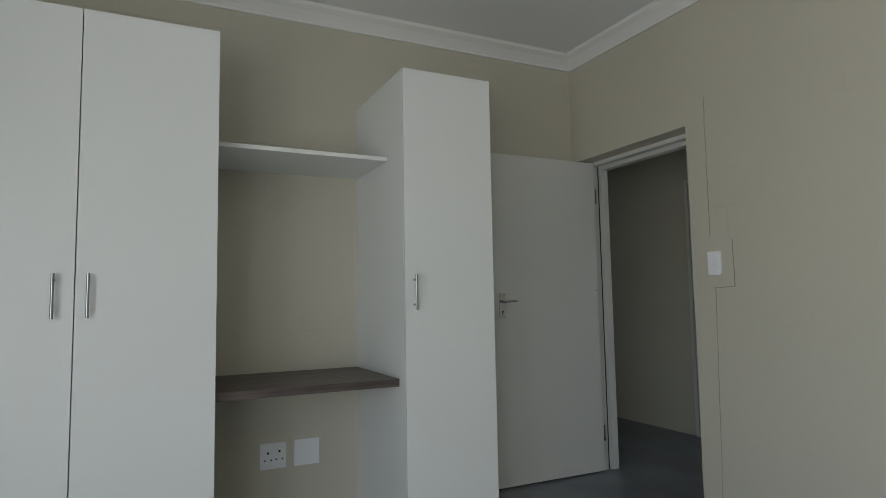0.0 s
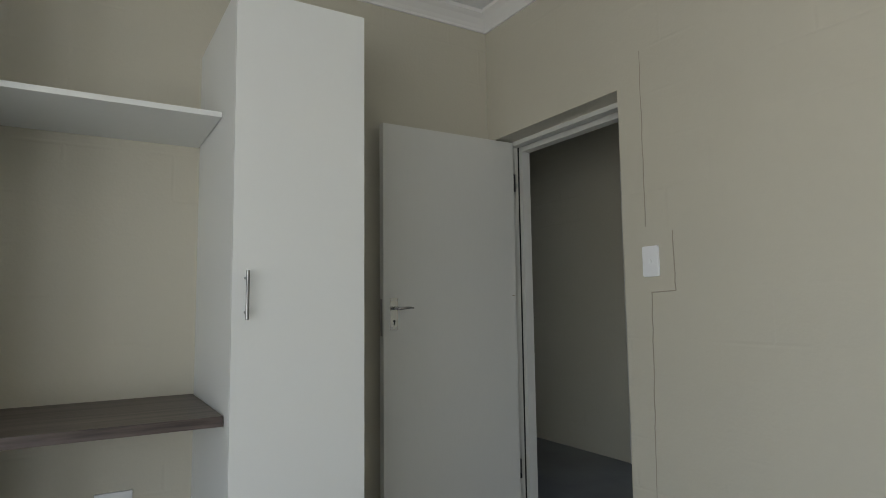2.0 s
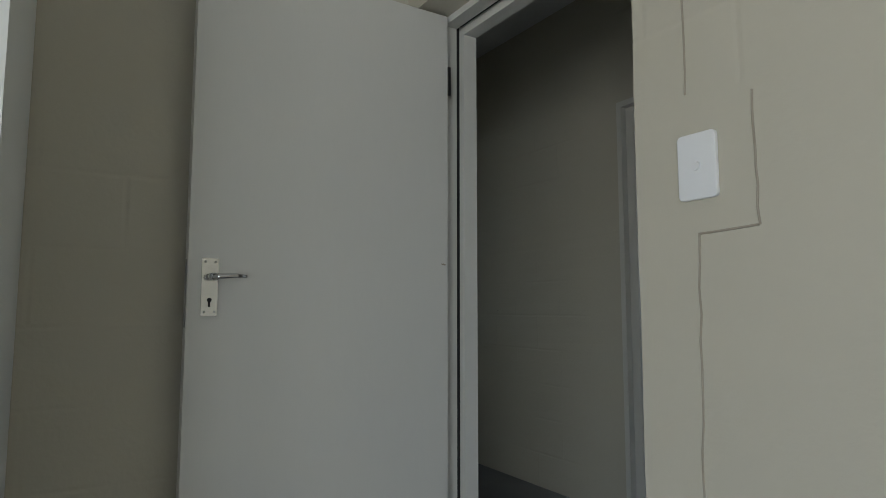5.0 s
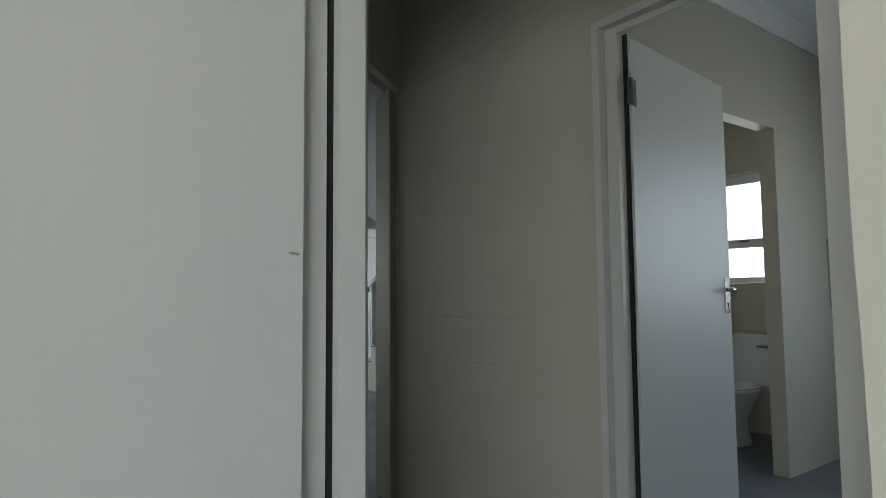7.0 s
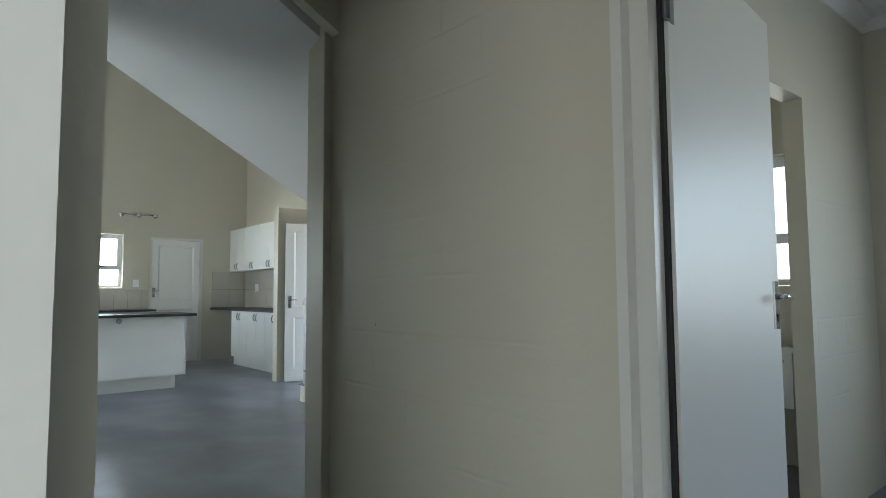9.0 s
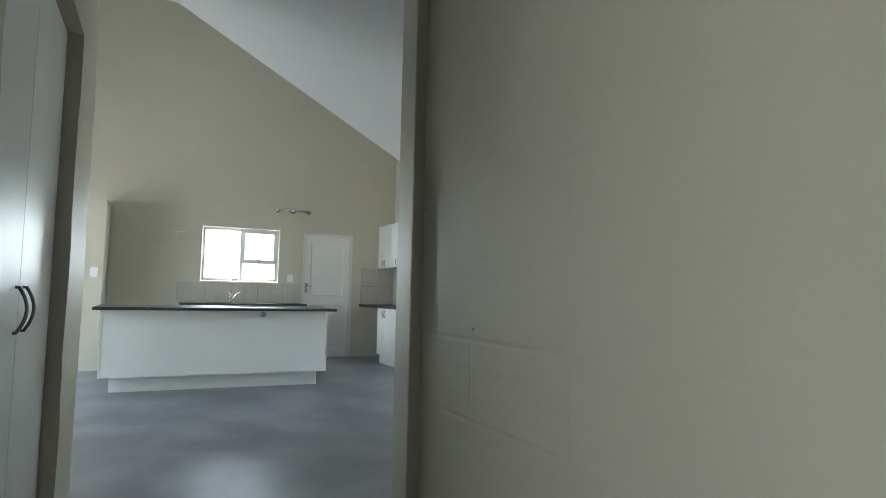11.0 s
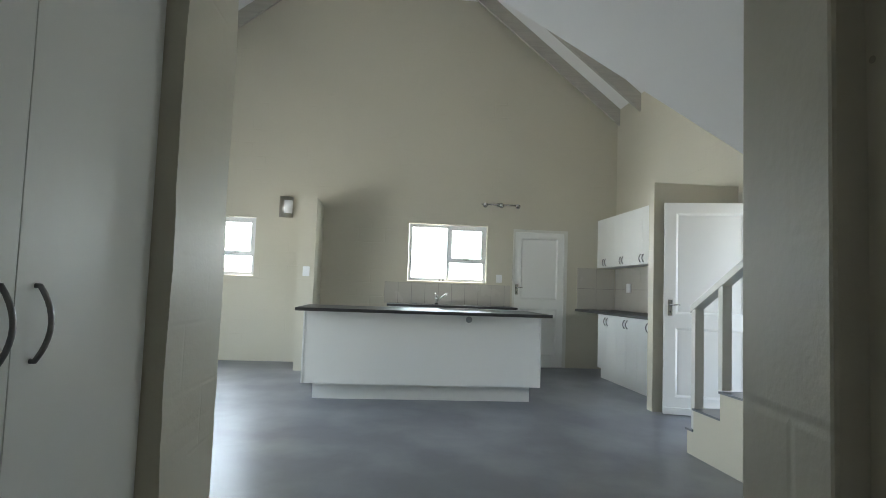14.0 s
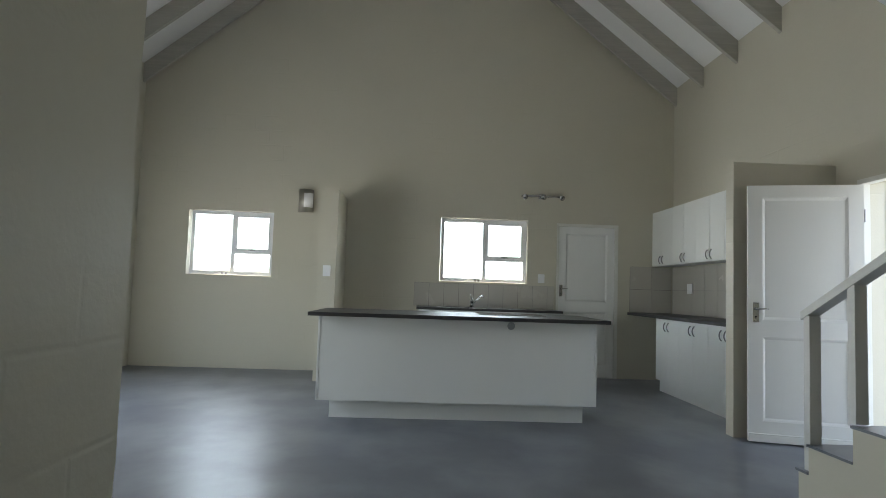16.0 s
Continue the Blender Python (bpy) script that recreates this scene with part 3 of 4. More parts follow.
kdoor = thing("kitchen_door", (7.55, KY, 0), "closed white painted two-panel kitchen door", "door")
MK = Matrix.Translation((7.165, KY + 0.012, 0))
panel_leaf(kdoor, 0.762, 2.035, MK, M_DOOR, (0.17, [(0.88, 1.02)], 1.95), stile=0.095)
lever(kdoor, 0.0, -1, 0.035, 1.19, 1, MK)
bm = boxes(0.003, (0.0, 0.762, -0.01, 0.0, 1.045, 1.058)); bm.transform(MK)
part("split_bead", bm, M_DOOR, kdoor, "bead between upper and lower halves")
# added strip blocks the bright sliver of daylight below the leaf
setting("light_stop_kitchen", boxes(0.002, (7.132, 7.978, KY - 0.004, KY + 0.2, -0.02, 0.013)), M_RAIL, "plain grey strip added to shut out light under the door", "threshold")
kf = thing("door_frame_4", (7.55, KY, 0), "white painted frame of the kitchen door", "door frame"); kf["kind"] = "structure"
part("jamb", boxes(0.004, (7.132, 7.163, KY - 0.006, KY + 0.09, 0, 2.078)), M_FRAME, kf)
part("jamb", boxes(0.004, (7.929, 7.978, KY - 0.006, KY + 0.09, 0, 2.078)), M_FRAME, kf)
part("head", boxes(0.004, (7.163, 7.929, KY - 0.006, KY + 0.09, 2.038, 2.078)), M_FRAME, kf)


# ---- windows ----
def window(name, x0, x1, z0, z1, y, label, mull=0.49, trans=0.36, axis="y"):
    """Aluminium window: fixed light beside an opening sash above a small fixed light."""
    w = thing(name, (((x0 + x1) / 2, y, z0) if axis == "y" else (y, (x0 + x1) / 2, z0)), label, "window")
    w["kind"] = "structure"
    sw = Matrix(((0, 1, 0, 0), (1, 0, 0, 0), (0, 0, 1, 0), (0, 0, 0, 1)))

    def put(nm, bm, mat, parent=w, lab=""):
        if axis == "x": bm.transform(sw)
        return part(nm, bm, mat, parent, lab)
    f, d = 0.045, 0.05
    xm = x0 + (x1 - x0) * mull
    zt = z0 + (z1 - z0) * trans
    put("window_frame", boxes(0.003, (x0, x0 + f, y, y + d, z0, z1), (x1 - f, x1, y, y + d, z0, z1), (x0 + f, x1 - f, y, y + d, z0, z0 + f), (x0 + f, x1 - f, y, y + d, z1 - f, z1)), M_ALU)
    put("mullion", boxes(0.003, (xm, xm + f, y + 0.002, y + d, z0 + f, z1 - f)), M_ALU)
    put("transom", boxes(0.003, (xm + f, x1 - f, y + 0.002, y + d, zt - 0.02, zt + 0.02)), M_ALU)
    s = put("sash", boxes(0.002, (xm + f, xm + f + 0.03, y - 0.008, y + 0.03, zt + 0.02, z1 - f), (x1 - f - 0.03, x1 - f, y - 0.008, y + 0.03, zt + 0.02, z1 - f),
            (xm + f + 0.03, x1 - f - 0.03, y - 0.008, y + 0.03, zt + 0.02, zt + 0.05), (xm + f + 0.03, x1 - f - 0.03, y - 0.008, y + 0.03, z1 - f - 0.03, z1 - f)), M_ALU)
    xc = (xm + f + x1 - f) / 2
    bm = bmesh.new(); box(bm, xc - 0.045, xc + 0.045, y - 0.022, y - 0.008, zt + 0.026, zt + 0.04); box(bm, xc - 0.012, xc + 0.012, y - 0.03, y - 0.008, zt + 0.022, zt + 0.046)
    bevel(bm, 0.002)
    put("latch", bm, M_CHROME, s, "grey window latch")
    if axis == "y":
        bm = boxes(0.002, (xm - 0.11, xm - 0.085, y - 0.02, y, z0 + 0.004, z0 + 0.03), (xm - 0.06, xm - 0.035, y - 0.02, y, z0 + 0.004, z0 + 0.03))
        put("peg_stay", bm, M_HANDLE, w, "dark window stay pegs")
    for a0, a1, b0, b1 in ((x0 + f, xm, z0 + f, z1 - f), (xm + f + 0.03, x1 - f - 0.03, zt + 0.05, z1 - f - 0.03), (xm + f, x1 - f, z0 + f, zt - 0.02)):
        p = put("pane", boxes(0, (a0, a1, y + 0.018, y + 0.023, b0, b1)), M_GLASS, w, "clear window pane")
        p.visible_shadow = False
    return w


window("window_1", 2.195, 3.295, 1.228, 2.08, KY + 0.075, "white aluminium living room window with small opening sash")
window("window_2", 5.552, 6.725, 1.244, 2.097, KY + 0.075, "white aluminium kitchen window with small opening sash")
window("window_3", 5.065, 5.735, 1.168, 2.047, EX + 0.075, "white aluminium toilet window with top sash", mull=-0.06, trans=0.345, axis="x")

# ---- nib walls ----
wall("wall_nib_door", "y", 10.965, 11.085, 7.862, EX, 0, 2.268, label="beige plastered half-height nib wall between door and kitchen")
wall("wall_nib_pier", "x", 4.06, 4.272, 13.315, KY, 0, 2.285, label="beige plastered half-height pier between living room and kitchen")


# ---- bedroom built-ins ----
def bar_handle(parent, x, y, z0, z1):
    bm = bmesh.new()
    cyl(bm, (x, y - 0.034, z0), (x, y - 0.034, z1), 0.006, n=16)
    for z in (z0 + 0.025, z1 - 0.025):
        cyl(bm, (x, y, z), (x, y - 0.034, z), 0.0045, n=12)
    part("handle", bm, M_CHROME, parent, "brushed steel bar handle", False)


def wardrobe(name, x0, x1, y0, y1, z1, doors, label, side_handles):
    w = thing(name, ((x0 + x1) / 2, y0, 0), label, "wardrobe")
    for a, b in ((x0, x0 + 0.016), (x1 - 0.016, x1)):
        part("side_panel", boxes(0.002, (a, b, y0 + 0.02, y1, 0, z1)), M_MEL, w)
    part("top_panel", boxes(0.002, (x0 + 0.016, x1 - 0.016, y0 + 0.02, y1, z1 - 0.016, z1)), M_MEL, w)
    part("base_panel", boxes(0.002, (x0 + 0.016, x1 - 0.016, y0 + 0.02, y1, 0.08, 0.096)), M_MEL, w)
    part("back_panel", boxes(0.002, (x0 + 0.016, x1 - 0.016, y1 - 0.01, y1, 0.096, z1 - 0.016)), M_MEL, w)
    part("plinth", boxes(0.002, (x0 + 0.016, x1 - 0.016, y0 + 0.05, y0 + 0.066, 0, 0.08)), M_MEL, w)
    wd = (x1 - x0) / doors
    for i in range(doors):
        a, b = x0 + wd * i + (0.002 if i else 0), x0 + wd * (i + 1) - (0.002 if i < doors - 1 else 0)
        d = part("door", boxes(0.0015, (a, b, y0, y0 + 0.0165, 0.06, z1 - 0.001)), M_MEL, w)
        hx = side_handles[i]
        bar_handle(d, hx, y0, 1.096, 1.260)
    return w


wardrobe("wardrobe", 0.896, 1.876, 3.292, 3.998, 2.27, 2, "tall white melamine two-door wardrobe with steel bar handles", (1.32, 1.430))
wardrobe("narrow_wardrobe", 2.695, 3.168, 3.292, 3.998, 2.245, 1, "narrow white melamine cupboard with one steel bar handle", (2.738,))
sh = tagged(link("wall_shelf", boxes(0.0015, (1.8775, 2.6905, 3.50, 3.998, 1.836, 1.856)), M_MEL), "white melamine shelf fixed between two wardrobes", "shelf")
dk = tagged(link("desk_top", boxes(0.002, (1.8775, 2.6905, 3.368, 3.998, 0.742, 0.777)), M_DESK), "grey brown oak laminate desk top between two wardrobes", "desk")


def socket(name, x0, x1, z0, z1, y, label, holes):
    s = thing(name, ((x0 + x1) / 2, y, (z0 + z1) / 2), label, "wall socket")
    bm = boxes(0.003, (x0, x1, y - 0.011, y, z0, z1))
    p = part("plate", bm, M_PLASTIC, s)
    for hx, hz, r in holes:
        bm = bmesh.new(); cyl(bm, (x0 + (x1 - x0) * hx, y - 0.0125, z0 + (z1 - z0) * hz), (x0 + (x1 - x0) * hx, y - 0.010, z0 + (z1 - z0) * hz), r, n=12)
        part("pin_hole", bm, M_DARK, p)
    return s


h3 = [(0.30, 0.62, 0.006), (0.17, 0.34, 0.0045), (0.42, 0.34, 0.0045), (0.74, 0.66, 0.006), (0.62, 0.36, 0.0045), (0.86, 0.36, 0.0045)]
socket("power_socket", 2.168, 2.299, 0.284, 0.415, 4.0, "white double power socket below the desk", h3)
socket("blank_plate", 2.342, 2.475, 0.284, 0.420, 4.0, "white blank wall plate below the desk", [])


def rocker(name, at, normal, label, w=0.082, h=0.128):
    """Light switch plate with one small rocker; normal: 'x-' or 'y-' faces that way."""
    s = thing(name, at, label, "light switch")
    x, y, z = at
    turn = Matrix.Rotation(-math.pi / 2, 4, 'Z') if normal == "x-" else Matrix.Identity(4)
    m = Matrix.Translation(at) @ turn
    bm = bmesh.new()
    pts = []
    for cx, cz, a0 in ((1, 1, 0), (-1, 1, 90), (-1, -1, 180), (1, -1, 270)):
        for k in range(5):
            a = radians(a0 + 22.5 * k)
            pts.append((cx * (w / 2 - 0.009) + 0.009 * math.cos(a), cz * (h / 2 - 0.009) + 0.009 * math.sin(a)))
    prism(bm, pts, "y", -0.010, 0.0)
    bevel(bm, 0.0018)
    bm.transform(m)
    part("plate", bm, M_PLASTIC, s)
    bm = bmesh.new()
    cyl(bm, (0, -0.0095, 0), (0, -0.0135, 0), 0.009, 0.008, 20)
    bm.transform(m)
    part("rocker", bm, M_PLASTIC, s, "small round switch button")


rocker("light_switch", (BX, 2.876, 1.303), "x-", "white light switch beside the bedroom doorway", 0.079, 0.124)
rocker("light_switch", (EX, 9.62, 1.31), "x-", "white light switch beside the front door")
rocker("light_switch", (4.17, 13.315, 1.30), "y-", "white light switch on the plaster pier", 0.09, 0.13)
rocker("light_switch", (6.925, KY, 1.315), "y-", "white light switch beside the kitchen window", 0.09, 0.12)

# filler ridges left by a chased cable
ridge = bmesh.new()
rng = random.Random(4)


def run(p, q, n):
    pts = []
    for i in range(n + 1):
        f = i / n
        pts.append((BX - 0.0005, p[0] + (q[0] - p[0]) * f + rng.uniform(-0.0022, 0.0022), p[1] + (q[1] - p[1]) * f + rng.uniform(-0.0015, 0.0015)))
    tube(ridge, pts, 0.0022, 6)


run((2.896, 2.19), (2.899, 1.445), 16)
run((2.769, 1.418), (2.768, 1.183), 7)
run((2.768, 1.183), (2.882, 1.179), 4)
run((2.882, 1.179), (2.908, 0.0), 24)
setting("trim_filler_ridge", ridge, M_LINE, "rough filler ridge of a chased cable in the plaster", "filler ridge")


# ---- passage cupboard ----
def bow_handle(parent, p0, p1, out, r=0.005):
    """Bowed handle from p0 to p1, bulging by the vector out."""
    bm = bmesh.new()
    p0, p1, out = Vector(p0), Vector(p1), Vector(out)
    pts = [p0 + (p1 - p0) * t + out * (math.sin(math.pi * (0.06 + 0.88 * t)) ** 0.8) for t in [i / 10 for i in range(11)]]
    tube(bm, [p0] + pts + [p1], r, 10)
    return part("handle", bm, M_HANDLE, parent, "bowed satin steel handle", True)


linen = thing("linen_cupboard", (4.5, 6.09, 0), "built-in white melamine linen cupboard with bowed steel handles", "cupboard")
part("body", boxes(0.001, (4.02, 4.557, 5.579, 5.595, 0, 2.13), (4.02, 4.557, 6.83, 6.846, 0, 2.13), (4.02, 4.557, 5.595, 6.83, 2.114, 2.13), (4.005, 4.019, 5.579, 6.846, 0, 2.13)), M_MEL, linen)
for a, b, hy in ((5.58, 6.258, 6.205), (6.262, 6.845, 6.320)):
    d = part("door", boxes(0.002, (4.559, 4.577, a, b, 0.03, 2.128)), M_MEL, linen)
    bow_handle(d, (4.577, hy, 0.964), (4.577, hy, 1.10), (0.032, 0, 0), 0.0052)

# ---- kitchen ----
island = thing("kitchen_island", (5.6, 11.7, 0), "white panelled kitchen island with dark laminate worktop and recessed plinth", "kitchen island")
part("front_panel", boxes(0.002, (4.452, 6.79, 11.234, 11.25, 0.166, 0.872)), M_MEL, island)
part("end_panel", boxes(0.002, (4.432, 4.45, 11.23, 12.05, 0.166, 0.872)), M_MEL, island)
part("end_panel", boxes(0.002, (6.792, 6.81, 11.23, 12.05, 0.166, 0.872)), M_MEL, island)
part("body", boxes(0.0, (4.455, 6.787, 11.253, 12.05, 0.168, 0.868)), M_MEL, island)
part("plinth", boxes(0.002, (4.533, 6.731, 11.367, 12.0, 0.0, 0.166)), M_MEL, island)
tagged(link("island_worktop", boxes(0.004, (4.366, 6.88, 11.074, 12.15, 0.873, 0.904)), M_COUNTER), "dark charcoal laminate worktop on the kitchen island", "worktop")
hob = thing("hob", (6.1, 11.8, 0.904), "black glass hob set in the island worktop", "hob")
part("glass_plate", boxes(0.002, (5.83, 6.43, 11.58, 12.06, 0.904, 0.910)), M_HOB, hob)
part("trim", boxes(0.001, (5.822, 6.438, 11.572, 11.58, 0.904, 0.911)), M_BRIGHT, hob)
bm = bmesh.new(); cyl(bm, (6.066, 11.234, 0.829), (6.066, 11.222, 0.829), 0.033, 0.03, 24)
sk = tagged(link("round_cover", bm, M_GREY), "small round grey cover plate on the island panel", "cover plate")

back = thing("sink_unit", (6.15, 13.9, 0), "white base cupboard under the kitchen window", "cabinet")
part("body", boxes(0.002, (5.28, 7.06, 13.68, 14.22, 0.12, 0.868)), M_MEL, back)
part("plinth", boxes(0.002, (5.30, 7.04, 13.74, 14.2, 0.0, 0.12)), M_MEL, back)
for i in range(4):
    d = part("door", boxes(0.002, (5.282 + i * 0.4445, 5.282 + (i + 1) * 0.4445 - 0.003, 13.662, 13.679, 0.125, 0.866)), M_MEL, back)
    hx = 5.282 + i * 0.4445 + (0.40 if i % 2 == 0 else 0.04)
    bow_handle(d, (hx, 13.662, 0.73), (hx, 13.662, 0.82), (0, -0.025, 0), 0.0055)
bm = boxes(0.004, (5.25, 7.09, 13.625, 14.221, 0.869, 0.90))
tagged(link("sink_worktop", bm, M_COUNTER), "dark charcoal laminate worktop under the kitchen window", "worktop")
sink = thing("sink", (6.1, 13.95, 0.9), "stainless steel sink let into the worktop", "sink")
part("rim", boxes(0.003, (5.55, 6.45, 13.70, 14.12, 0.9005, 0.906)), M_BRIGHT, sink)
# no hollow is cut; a dark sheet paints the bowl's shade
part("bowl", boxes(0.01, (5.62, 5.98, 13.74, 14.02, 0.9062, 0.9075)), M_DARK, sink, "flat dark sheet painted as sink bowl shade")
tap = thing("mixer_tap", (6.0, 13.98, 0.906), "chromed kitchen mixer tap with angled spout", "tap")
bm = bmesh.new(); cyl(bm, (5.97, 13.98, 0.906), (5.97, 13.98, 0.96), 0.024, 0.02); cyl(bm, (5.97, 13.98, 0.96), (5.962, 13.98, 1.03), 0.019, 0.016)
part("base", bm, M_BRIGHT, tap, "", True)
bm = bmesh.new(); tube(bm, [(5.975, 13.97, 0.955), (6.02, 13.94, 1.0), (6.075, 13.90, 1.05), (6.10, 13.88, 1.058), (6.11, 13.875, 1.04)], 0.011)
part("spout", bm, M_BRIGHT, tap, "", True)
bm = bmesh.new(); tube(bm, [(5.962, 13.98, 1.03), (5.955, 13.975, 1.05), (5.945, 13.96, 1.07)], 0.007)
part("lever", bm, M_BRIGHT, tap, "", True)

# east run of base and wall units
ys = [13.31, 12.668, 12.01, 11.352]
for i, (b, a) in enumerate(zip(ys, ys[1:] + [11.09])):
    u = thing("base_cabinet", (8.4, (a + b) / 2, 0), "white melamine base cabinet with bowed handles", "cabinet", "base cabinets")
    part("body", boxes(0.001, (8.168, 8.738, a + 0.001, b - 0.001, 0.14, 0.863)), M_MEL, u)
    part("plinth", boxes(0.001, (8.20, 8.216, a + 0.001, b - 0.001, 0.0, 0.139)), M_MEL, u)
    n = 2 if b - a > 0.5 else 1
    w = (b - a) / n
    for k in range(n):
        d = part("door", boxes(0.002, (8.15, 8.167, a + w * k + 0.0015, a + w * (k + 1) - 0.0015, 0.14, 0.861)), M_MEL, u)
        hy = (a + b) / 2 + (-0.045 if k == 0 else 0.045) if n == 2 else b - 0.05
        bow_handle(d, (8.15, hy, 0.725), (8.15, hy, 0.82), (-0.024, 0, 0), 0.006)
tagged(link("kitchen_worktop", boxes(0.004, (8.115, 8.738, 11.09, 14.224, 0.864, 0.90)), M_COUNTER), "dark charcoal laminate worktop along the east wall", "worktop")
yw = [14.222, 13.575, 12.915, 12.255, 11.60]
for b, a in zip(yw, yw[1:] + [11.09]):
    u = thing("wall_cabinet", (8.6, (a + b) / 2, 1.53), "white melamine wall cabinet with paired bowed handles", "wall cabinet", "wall cabinets")
    part("body", boxes(0.001, (8.468, 8.738, a + 0.001, b - 0.001, 1.532, 2.258)), M_MEL, u)
    w = (b - a) / 2
    for k in range(2):
        d = part("door", boxes(0.002, (8.45, 8.467, a + w * k + 0.0015, a + w * (k + 1) - 0.0015, 1.53, 2.26)), M_MEL, u)
        hy = (a + b) / 2 + (-0.045 if k == 0 else 0.045)
        bow_handle(d, (8.45, hy, 1.56), (8.45, hy, 1.655), (-0.024, 0, 0), 0.006)
s2 = thing("power_socket", (8.74, 13.66, 1.235), "white power socket above the kitchen worktop", "wall socket")
part("plate", boxes(0.003, (8.718, 8.729, 13.60, 13.735, 1.17, 1.30)), M_PLASTIC, s2)

# ---- lamps on the gable wall ----
sc = thing("wall_light", (3.715, KY, 2.25), "brushed steel half-round wall light with white diffuser", "wall light")
bm = bmesh.new()
cyl(bm, (3.72, KY - 0.012, 2.10), (3.72, KY - 0.012, 2.40), 0.098, n=40)
bmesh.ops.bisect_plane(bm, geom=bm.verts[:] + bm.edges[:] + bm.faces[:], plane_co=(0, KY - 0.012, 0), plane_no=(0, 1, 0), clear_outer=True)
part("shade", bm, M_BRUSH, sc, "brushed steel half cylinder", True)
part("back_plate", boxes(0.002, (3.62, 3.82, KY - 0.012, KY, 2.10, 2.40)), M_BRUSH, sc)
bm = bmesh.new()
cyl(bm, (3.745, KY - 0.03, 2.155), (3.745, KY - 0.03, 2.345), 0.088, n=32)
bmesh.ops.bisect_plane(bm, geom=bm.verts[:] + bm.edges[:] + bm.faces[:], plane_co=(0, KY - 0.07, 0), plane_no=(0, 1, 0), clear_outer=True)
part("diffuser", bm, M_LAMP, sc, "white frosted diffuser", True)
sp = thing("spotlight_bar", (6.9, KY, 2.43), "chromed three-lamp spotlight bar above the kitchen window", "spotlight")
bm = bmesh.new(); cyl(bm, (6.62, KY - 0.06, 2.43), (7.19, KY - 0.06, 2.43), 0.014); part("bar", bm, M_BRIGHT, sp, "", True)
part("mount", boxes(0.004, (6.86, 6.95, KY - 0.05, KY, 2.40, 2.46)), M_BRIGHT, sp)
for x in (6.655, 6.905, 7.155):
    bm = bmesh.new(); cyl(bm, (x, KY - 0.06, 2.43), (x + 0.01, KY - 0.13, 2.405), 0.02, 0.036, 20)
    part("spot_head", bm, M_BRIGHT, sp, "chromed spotlight head", True)

# ---- toilet ----
wc = thing("toilet", (8.4, 5.25, 0), "white ceramic close-coupled toilet below a window", "toilet")
part("cistern", boxes(0.02, (8.54, 8.73, 5.03, 5.45, 0.40, 0.745)), M_CERAMIC, wc)
part("cistern_lid", boxes(0.012, (8.525, 8.735, 5.015, 5.465, 0.746, 0.78)), M_CERAMIC, wc)
bm = bmesh.new(); cyl(bm, (8.54, 5.09, 0.69), (8.515, 5.09, 0.69), 0.014); box(bm, 8.512, 8.522, 5.08, 5.17, 0.682, 0.698); part("flush_lever", bm, M_BRIGHT, wc)
bowl = Matrix.Translation((8.31, 5.27, 0)) @ Matrix.Diagonal((1.25, 1, 1, 1))
bm = bmesh.new()
rings = [[bm.verts.new((r * math.cos(2 * math.pi * k / 32), r * math.sin(2 * math.pi * k / 32), z)) for k in range(32)]
         for z, r in ((0.0, 0.125), (0.02, 0.122), (0.10, 0.098), (0.19, 0.10), (0.27, 0.138), (0.33, 0.172), (0.375, 0.185), (0.38, 0.178))]
for a, b in zip(rings, rings[1:]):
    for k in range(32):
        bm.faces.new((a[k], a[(k + 1) % 32], b[(k + 1) % 32], b[k]))
bm.faces.new(rings[0][::-1]); bm.faces.new(rings[-1])
bm.transform(bowl)
part("pan", bm, M_CERAMIC, wc, "", True)
for nm, z0, z1, r in (("seat", 0.381, 0.402, 0.188), ("lid", 0.403, 0.422, 0.184)):
    bm = bmesh.new(); cyl(bm, (0, 0, z0), (0, 0, z1), r, r, 36); bm.transform(bowl)
    bevel(bm, 0.006)
    part(nm, bm, M_CERAMIC, wc)
s3 = thing("power_socket", (8.74, 4.26, 0.46), "white power socket low on the room wall", "wall socket")
part("plate", boxes(0.003, (EX - 0.011, EX, 4.19, 4.325, 0.41, 0.54)), M_PLASTIC, s3)

# ---- outside ----
setting("ground", boxes(0, (-2500, 2500, -2500, 2500, -0.35, -0.14)), M_GROUND, "pale sandy ground with grass reaching the horizon", "ground")
bin_ = thing("wheelie_bin", (9.98, 11.98, -0.14), "dark green plastic wheelie bin standing outside on sandy ground", "bin")
bm = bmesh.new()
lo = [bm.verts.new(p) for p in ((9.78, 11.78, -0.09), (10.18, 11.78, -0.09), (10.18, 12.20, -0.09), (9.78, 12.20, -0.09))]
hi = [bm.verts.new(p) for p in ((9.70, 11.70, 0.80), (10.26, 11.70, 0.80), (10.26, 12.27, 0.80), (9.70, 12.27, 0.80))]
bm.faces.new(lo[::-1]); bm.faces.new(hi)
for i in range(4):
    bm.faces.new((lo[i], lo[(i + 1) % 4], hi[(i + 1) % 4], hi[i]))
bevel(bm, 0.03)
part("body", bm, M_BIN, bin_)
part("rim", boxes(0.01, (9.675, 10.285, 11.68, 12.29, 0.79, 0.83)), M_BIN, bin_)
part("lid", boxes(0.02, (9.665, 10.295, 11.66, 12.31, 0.831, 0.885)), M_BIN, bin_)
part("handle", boxes(0.008, (9.72, 10.24, 11.615, 11.66, 0.835, 0.868)), M_BIN, bin_)
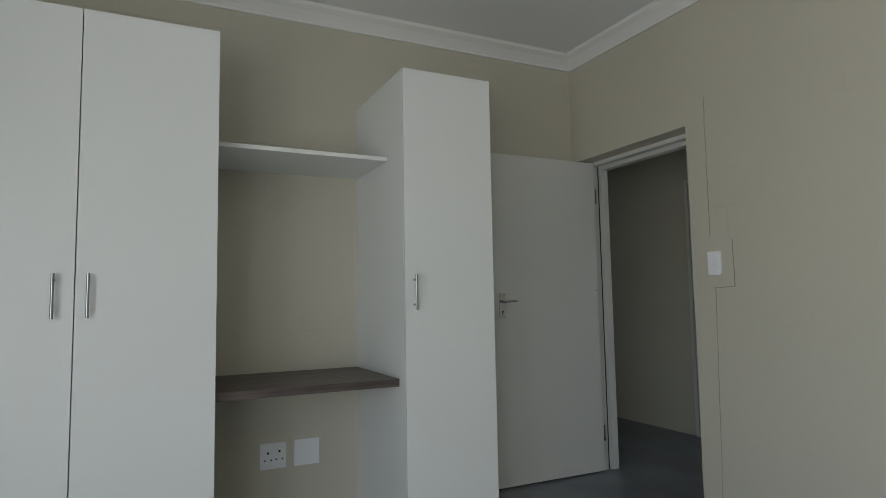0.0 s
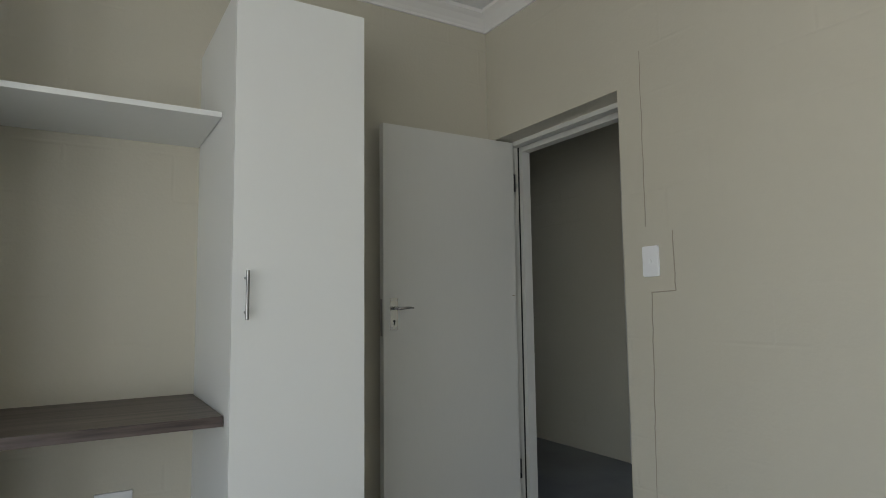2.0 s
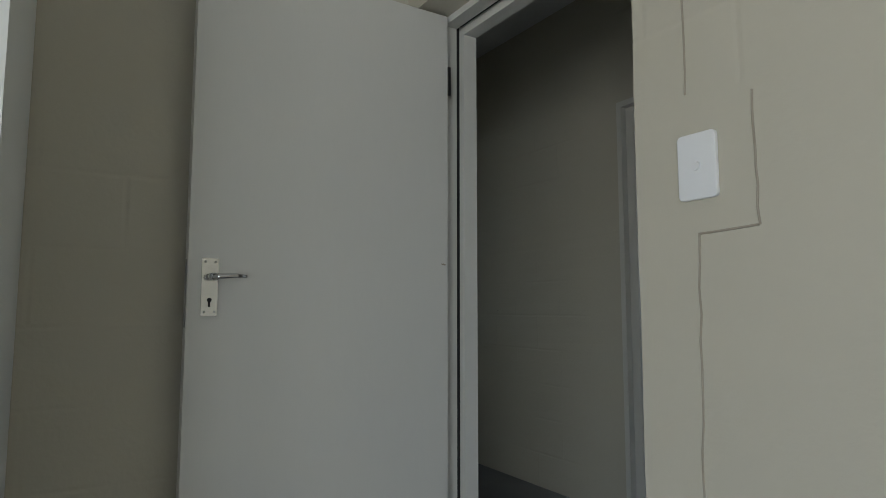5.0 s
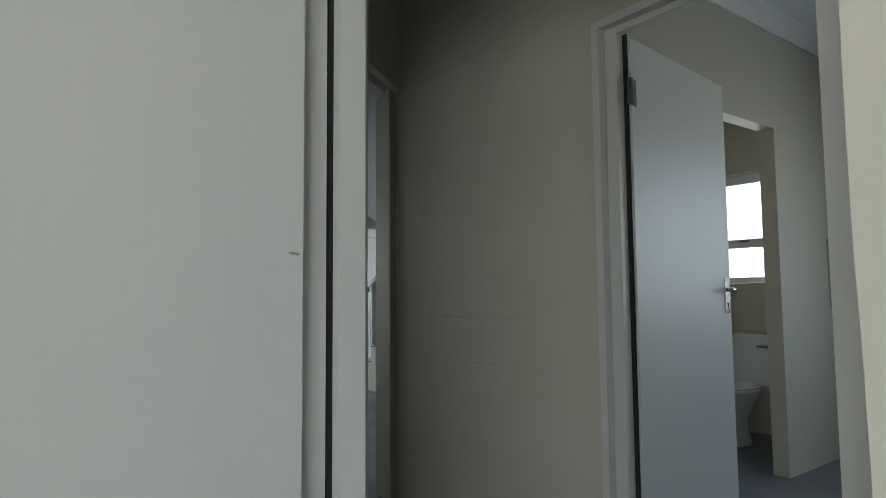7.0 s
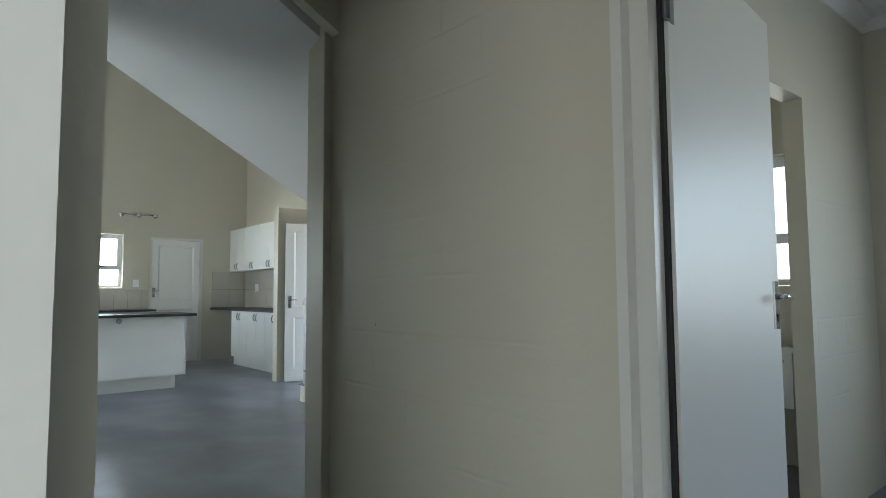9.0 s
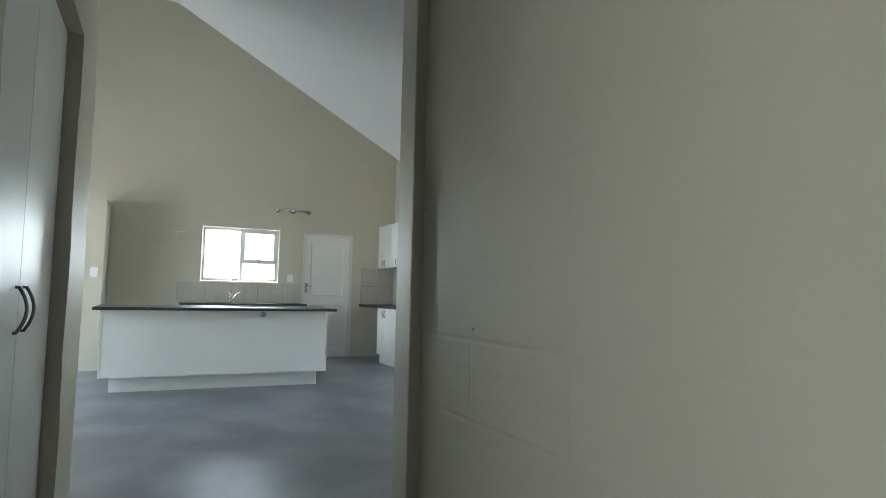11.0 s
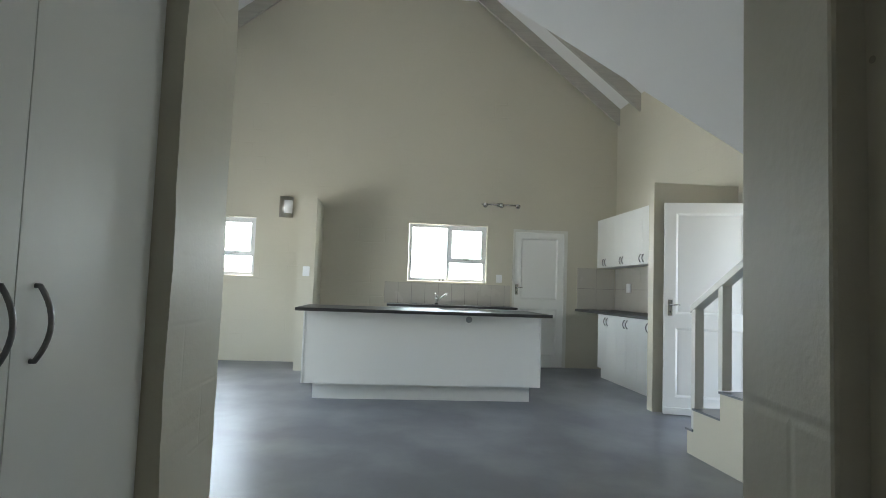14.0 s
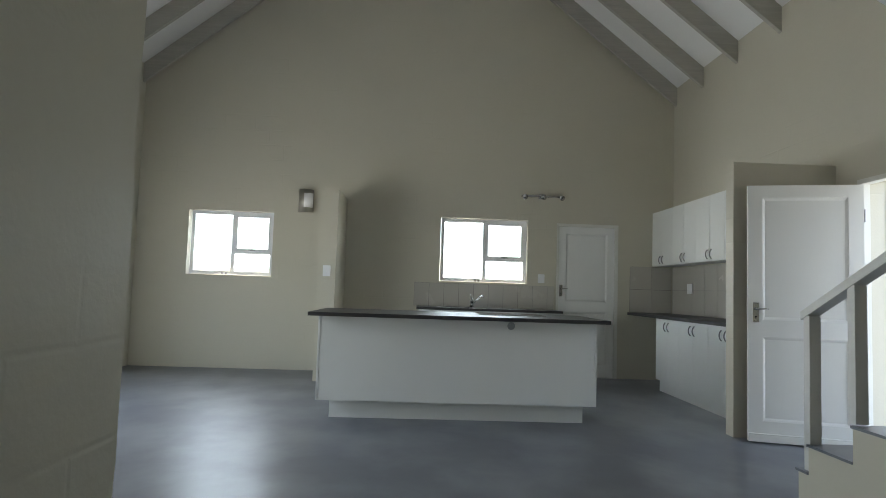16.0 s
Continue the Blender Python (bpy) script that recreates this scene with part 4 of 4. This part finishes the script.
for x in (9.80, 10.16):
    bm = bmesh.new(); cyl(bm, (x - 0.025, 11.80, -0.04), (x + 0.025, 11.80, -0.04), 0.1); part("wheel", bm, M_RUBBER, bin_)
bin_.location.x -= 0.45
# low scrub in the distance
bm = bmesh.new()
rng = random.Random(11)
for i in range(260):
    a = rng.uniform(-0.6, 0.6)
    r = rng.uniform(38, 95)
    c = Vector((6 + r * math.sin(a), 12 + r * math.cos(a), -0.2))
    for k in range(5):
        s = rng.uniform(0.3, 0.9) * (r / 60)
        o = c + Vector((rng.uniform(-1.4, 1.4), rng.uniform(-1.4, 1.4), rng.uniform(0.1, 0.8)))
        ret = bmesh.ops.create_icosphere(bm, subdivisions=1, radius=s, matrix=Matrix.Translation(o) @ Matrix.Diagonal((1.3, 1.2, 0.8, 1)))
        for v in ret["verts"]:
            v.co += Vector((rng.uniform(-.3, .3), rng.uniform(-.3, .3), rng.uniform(-.3, .3))) * s
tagged(link("scrub", bm, M_BUSH), "low green scrub on the far field", "scrub", kind="stuff")


# ---- splash tiles, each a piece ----
def tiles(name, axis, face, a_edges, z_edges, label, out):
    """Grout bed with tiles standing 4 mm proud of it."""
    a0, a1, z0, z1 = a_edges[0], a_edges[-1], z_edges[0], z_edges[-1]
    d = 0.005 * out
    rng2 = sorted((face, face + d))
    bed = setting(name, boxes(0, (a0, a1, *rng2, z0, z1)) if axis == "y" else boxes(0, (*rng2, a0, a1, z0, z1)), M_GROUT, label, "tiles")
    g = 0.002
    for p, q in zip(a_edges, a_edges[1:]):
        for u, v in zip(z_edges, z_edges[1:]):
            r2 = sorted((face + d, face + d * 2.4))
            bm = boxes(0.0015, (p + g, q - g, *r2, u + g, v - g)) if axis == "y" else boxes(0.0015, (*r2, p + g, q - g, u + g, v - g))
            part("tile", bm, M_TILE, bed)
    return bed


tiles("splashback_sink", "y", KY, [5.21 + 0.2 * i for i in range(10)] + [7.10], [0.902, 1.212], "beige ceramic splash tiles below the window", -1)
tiles("splashback_corner", "y", KY, [8.145, 8.44, 8.72], [0.902, 1.212, 1.522], "beige ceramic splash tiles in the kitchen corner", -1)
tiles("splashback_east", "x", EX, [11.09 + 0.3136 * i for i in range(11)], [0.902, 1.212, 1.522], "beige ceramic splash tiles behind the worktop", -1)

# small marks on the passage wall
for y, z, r in ((5.700, 1.362, 0.004), (5.375, 1.02, 0.005)):
    bm = bmesh.new()
    bmesh.ops.create_icosphere(bm, subdivisions=2, radius=r, matrix=Matrix.Translation((WX - 0.002, y, z)) @ Matrix.Diagonal((0.4, 1, 1, 1)))
    tagged(link("wall_plug", bm, M_LINE), "small brown plug hole in the beige plaster", "plug hole")
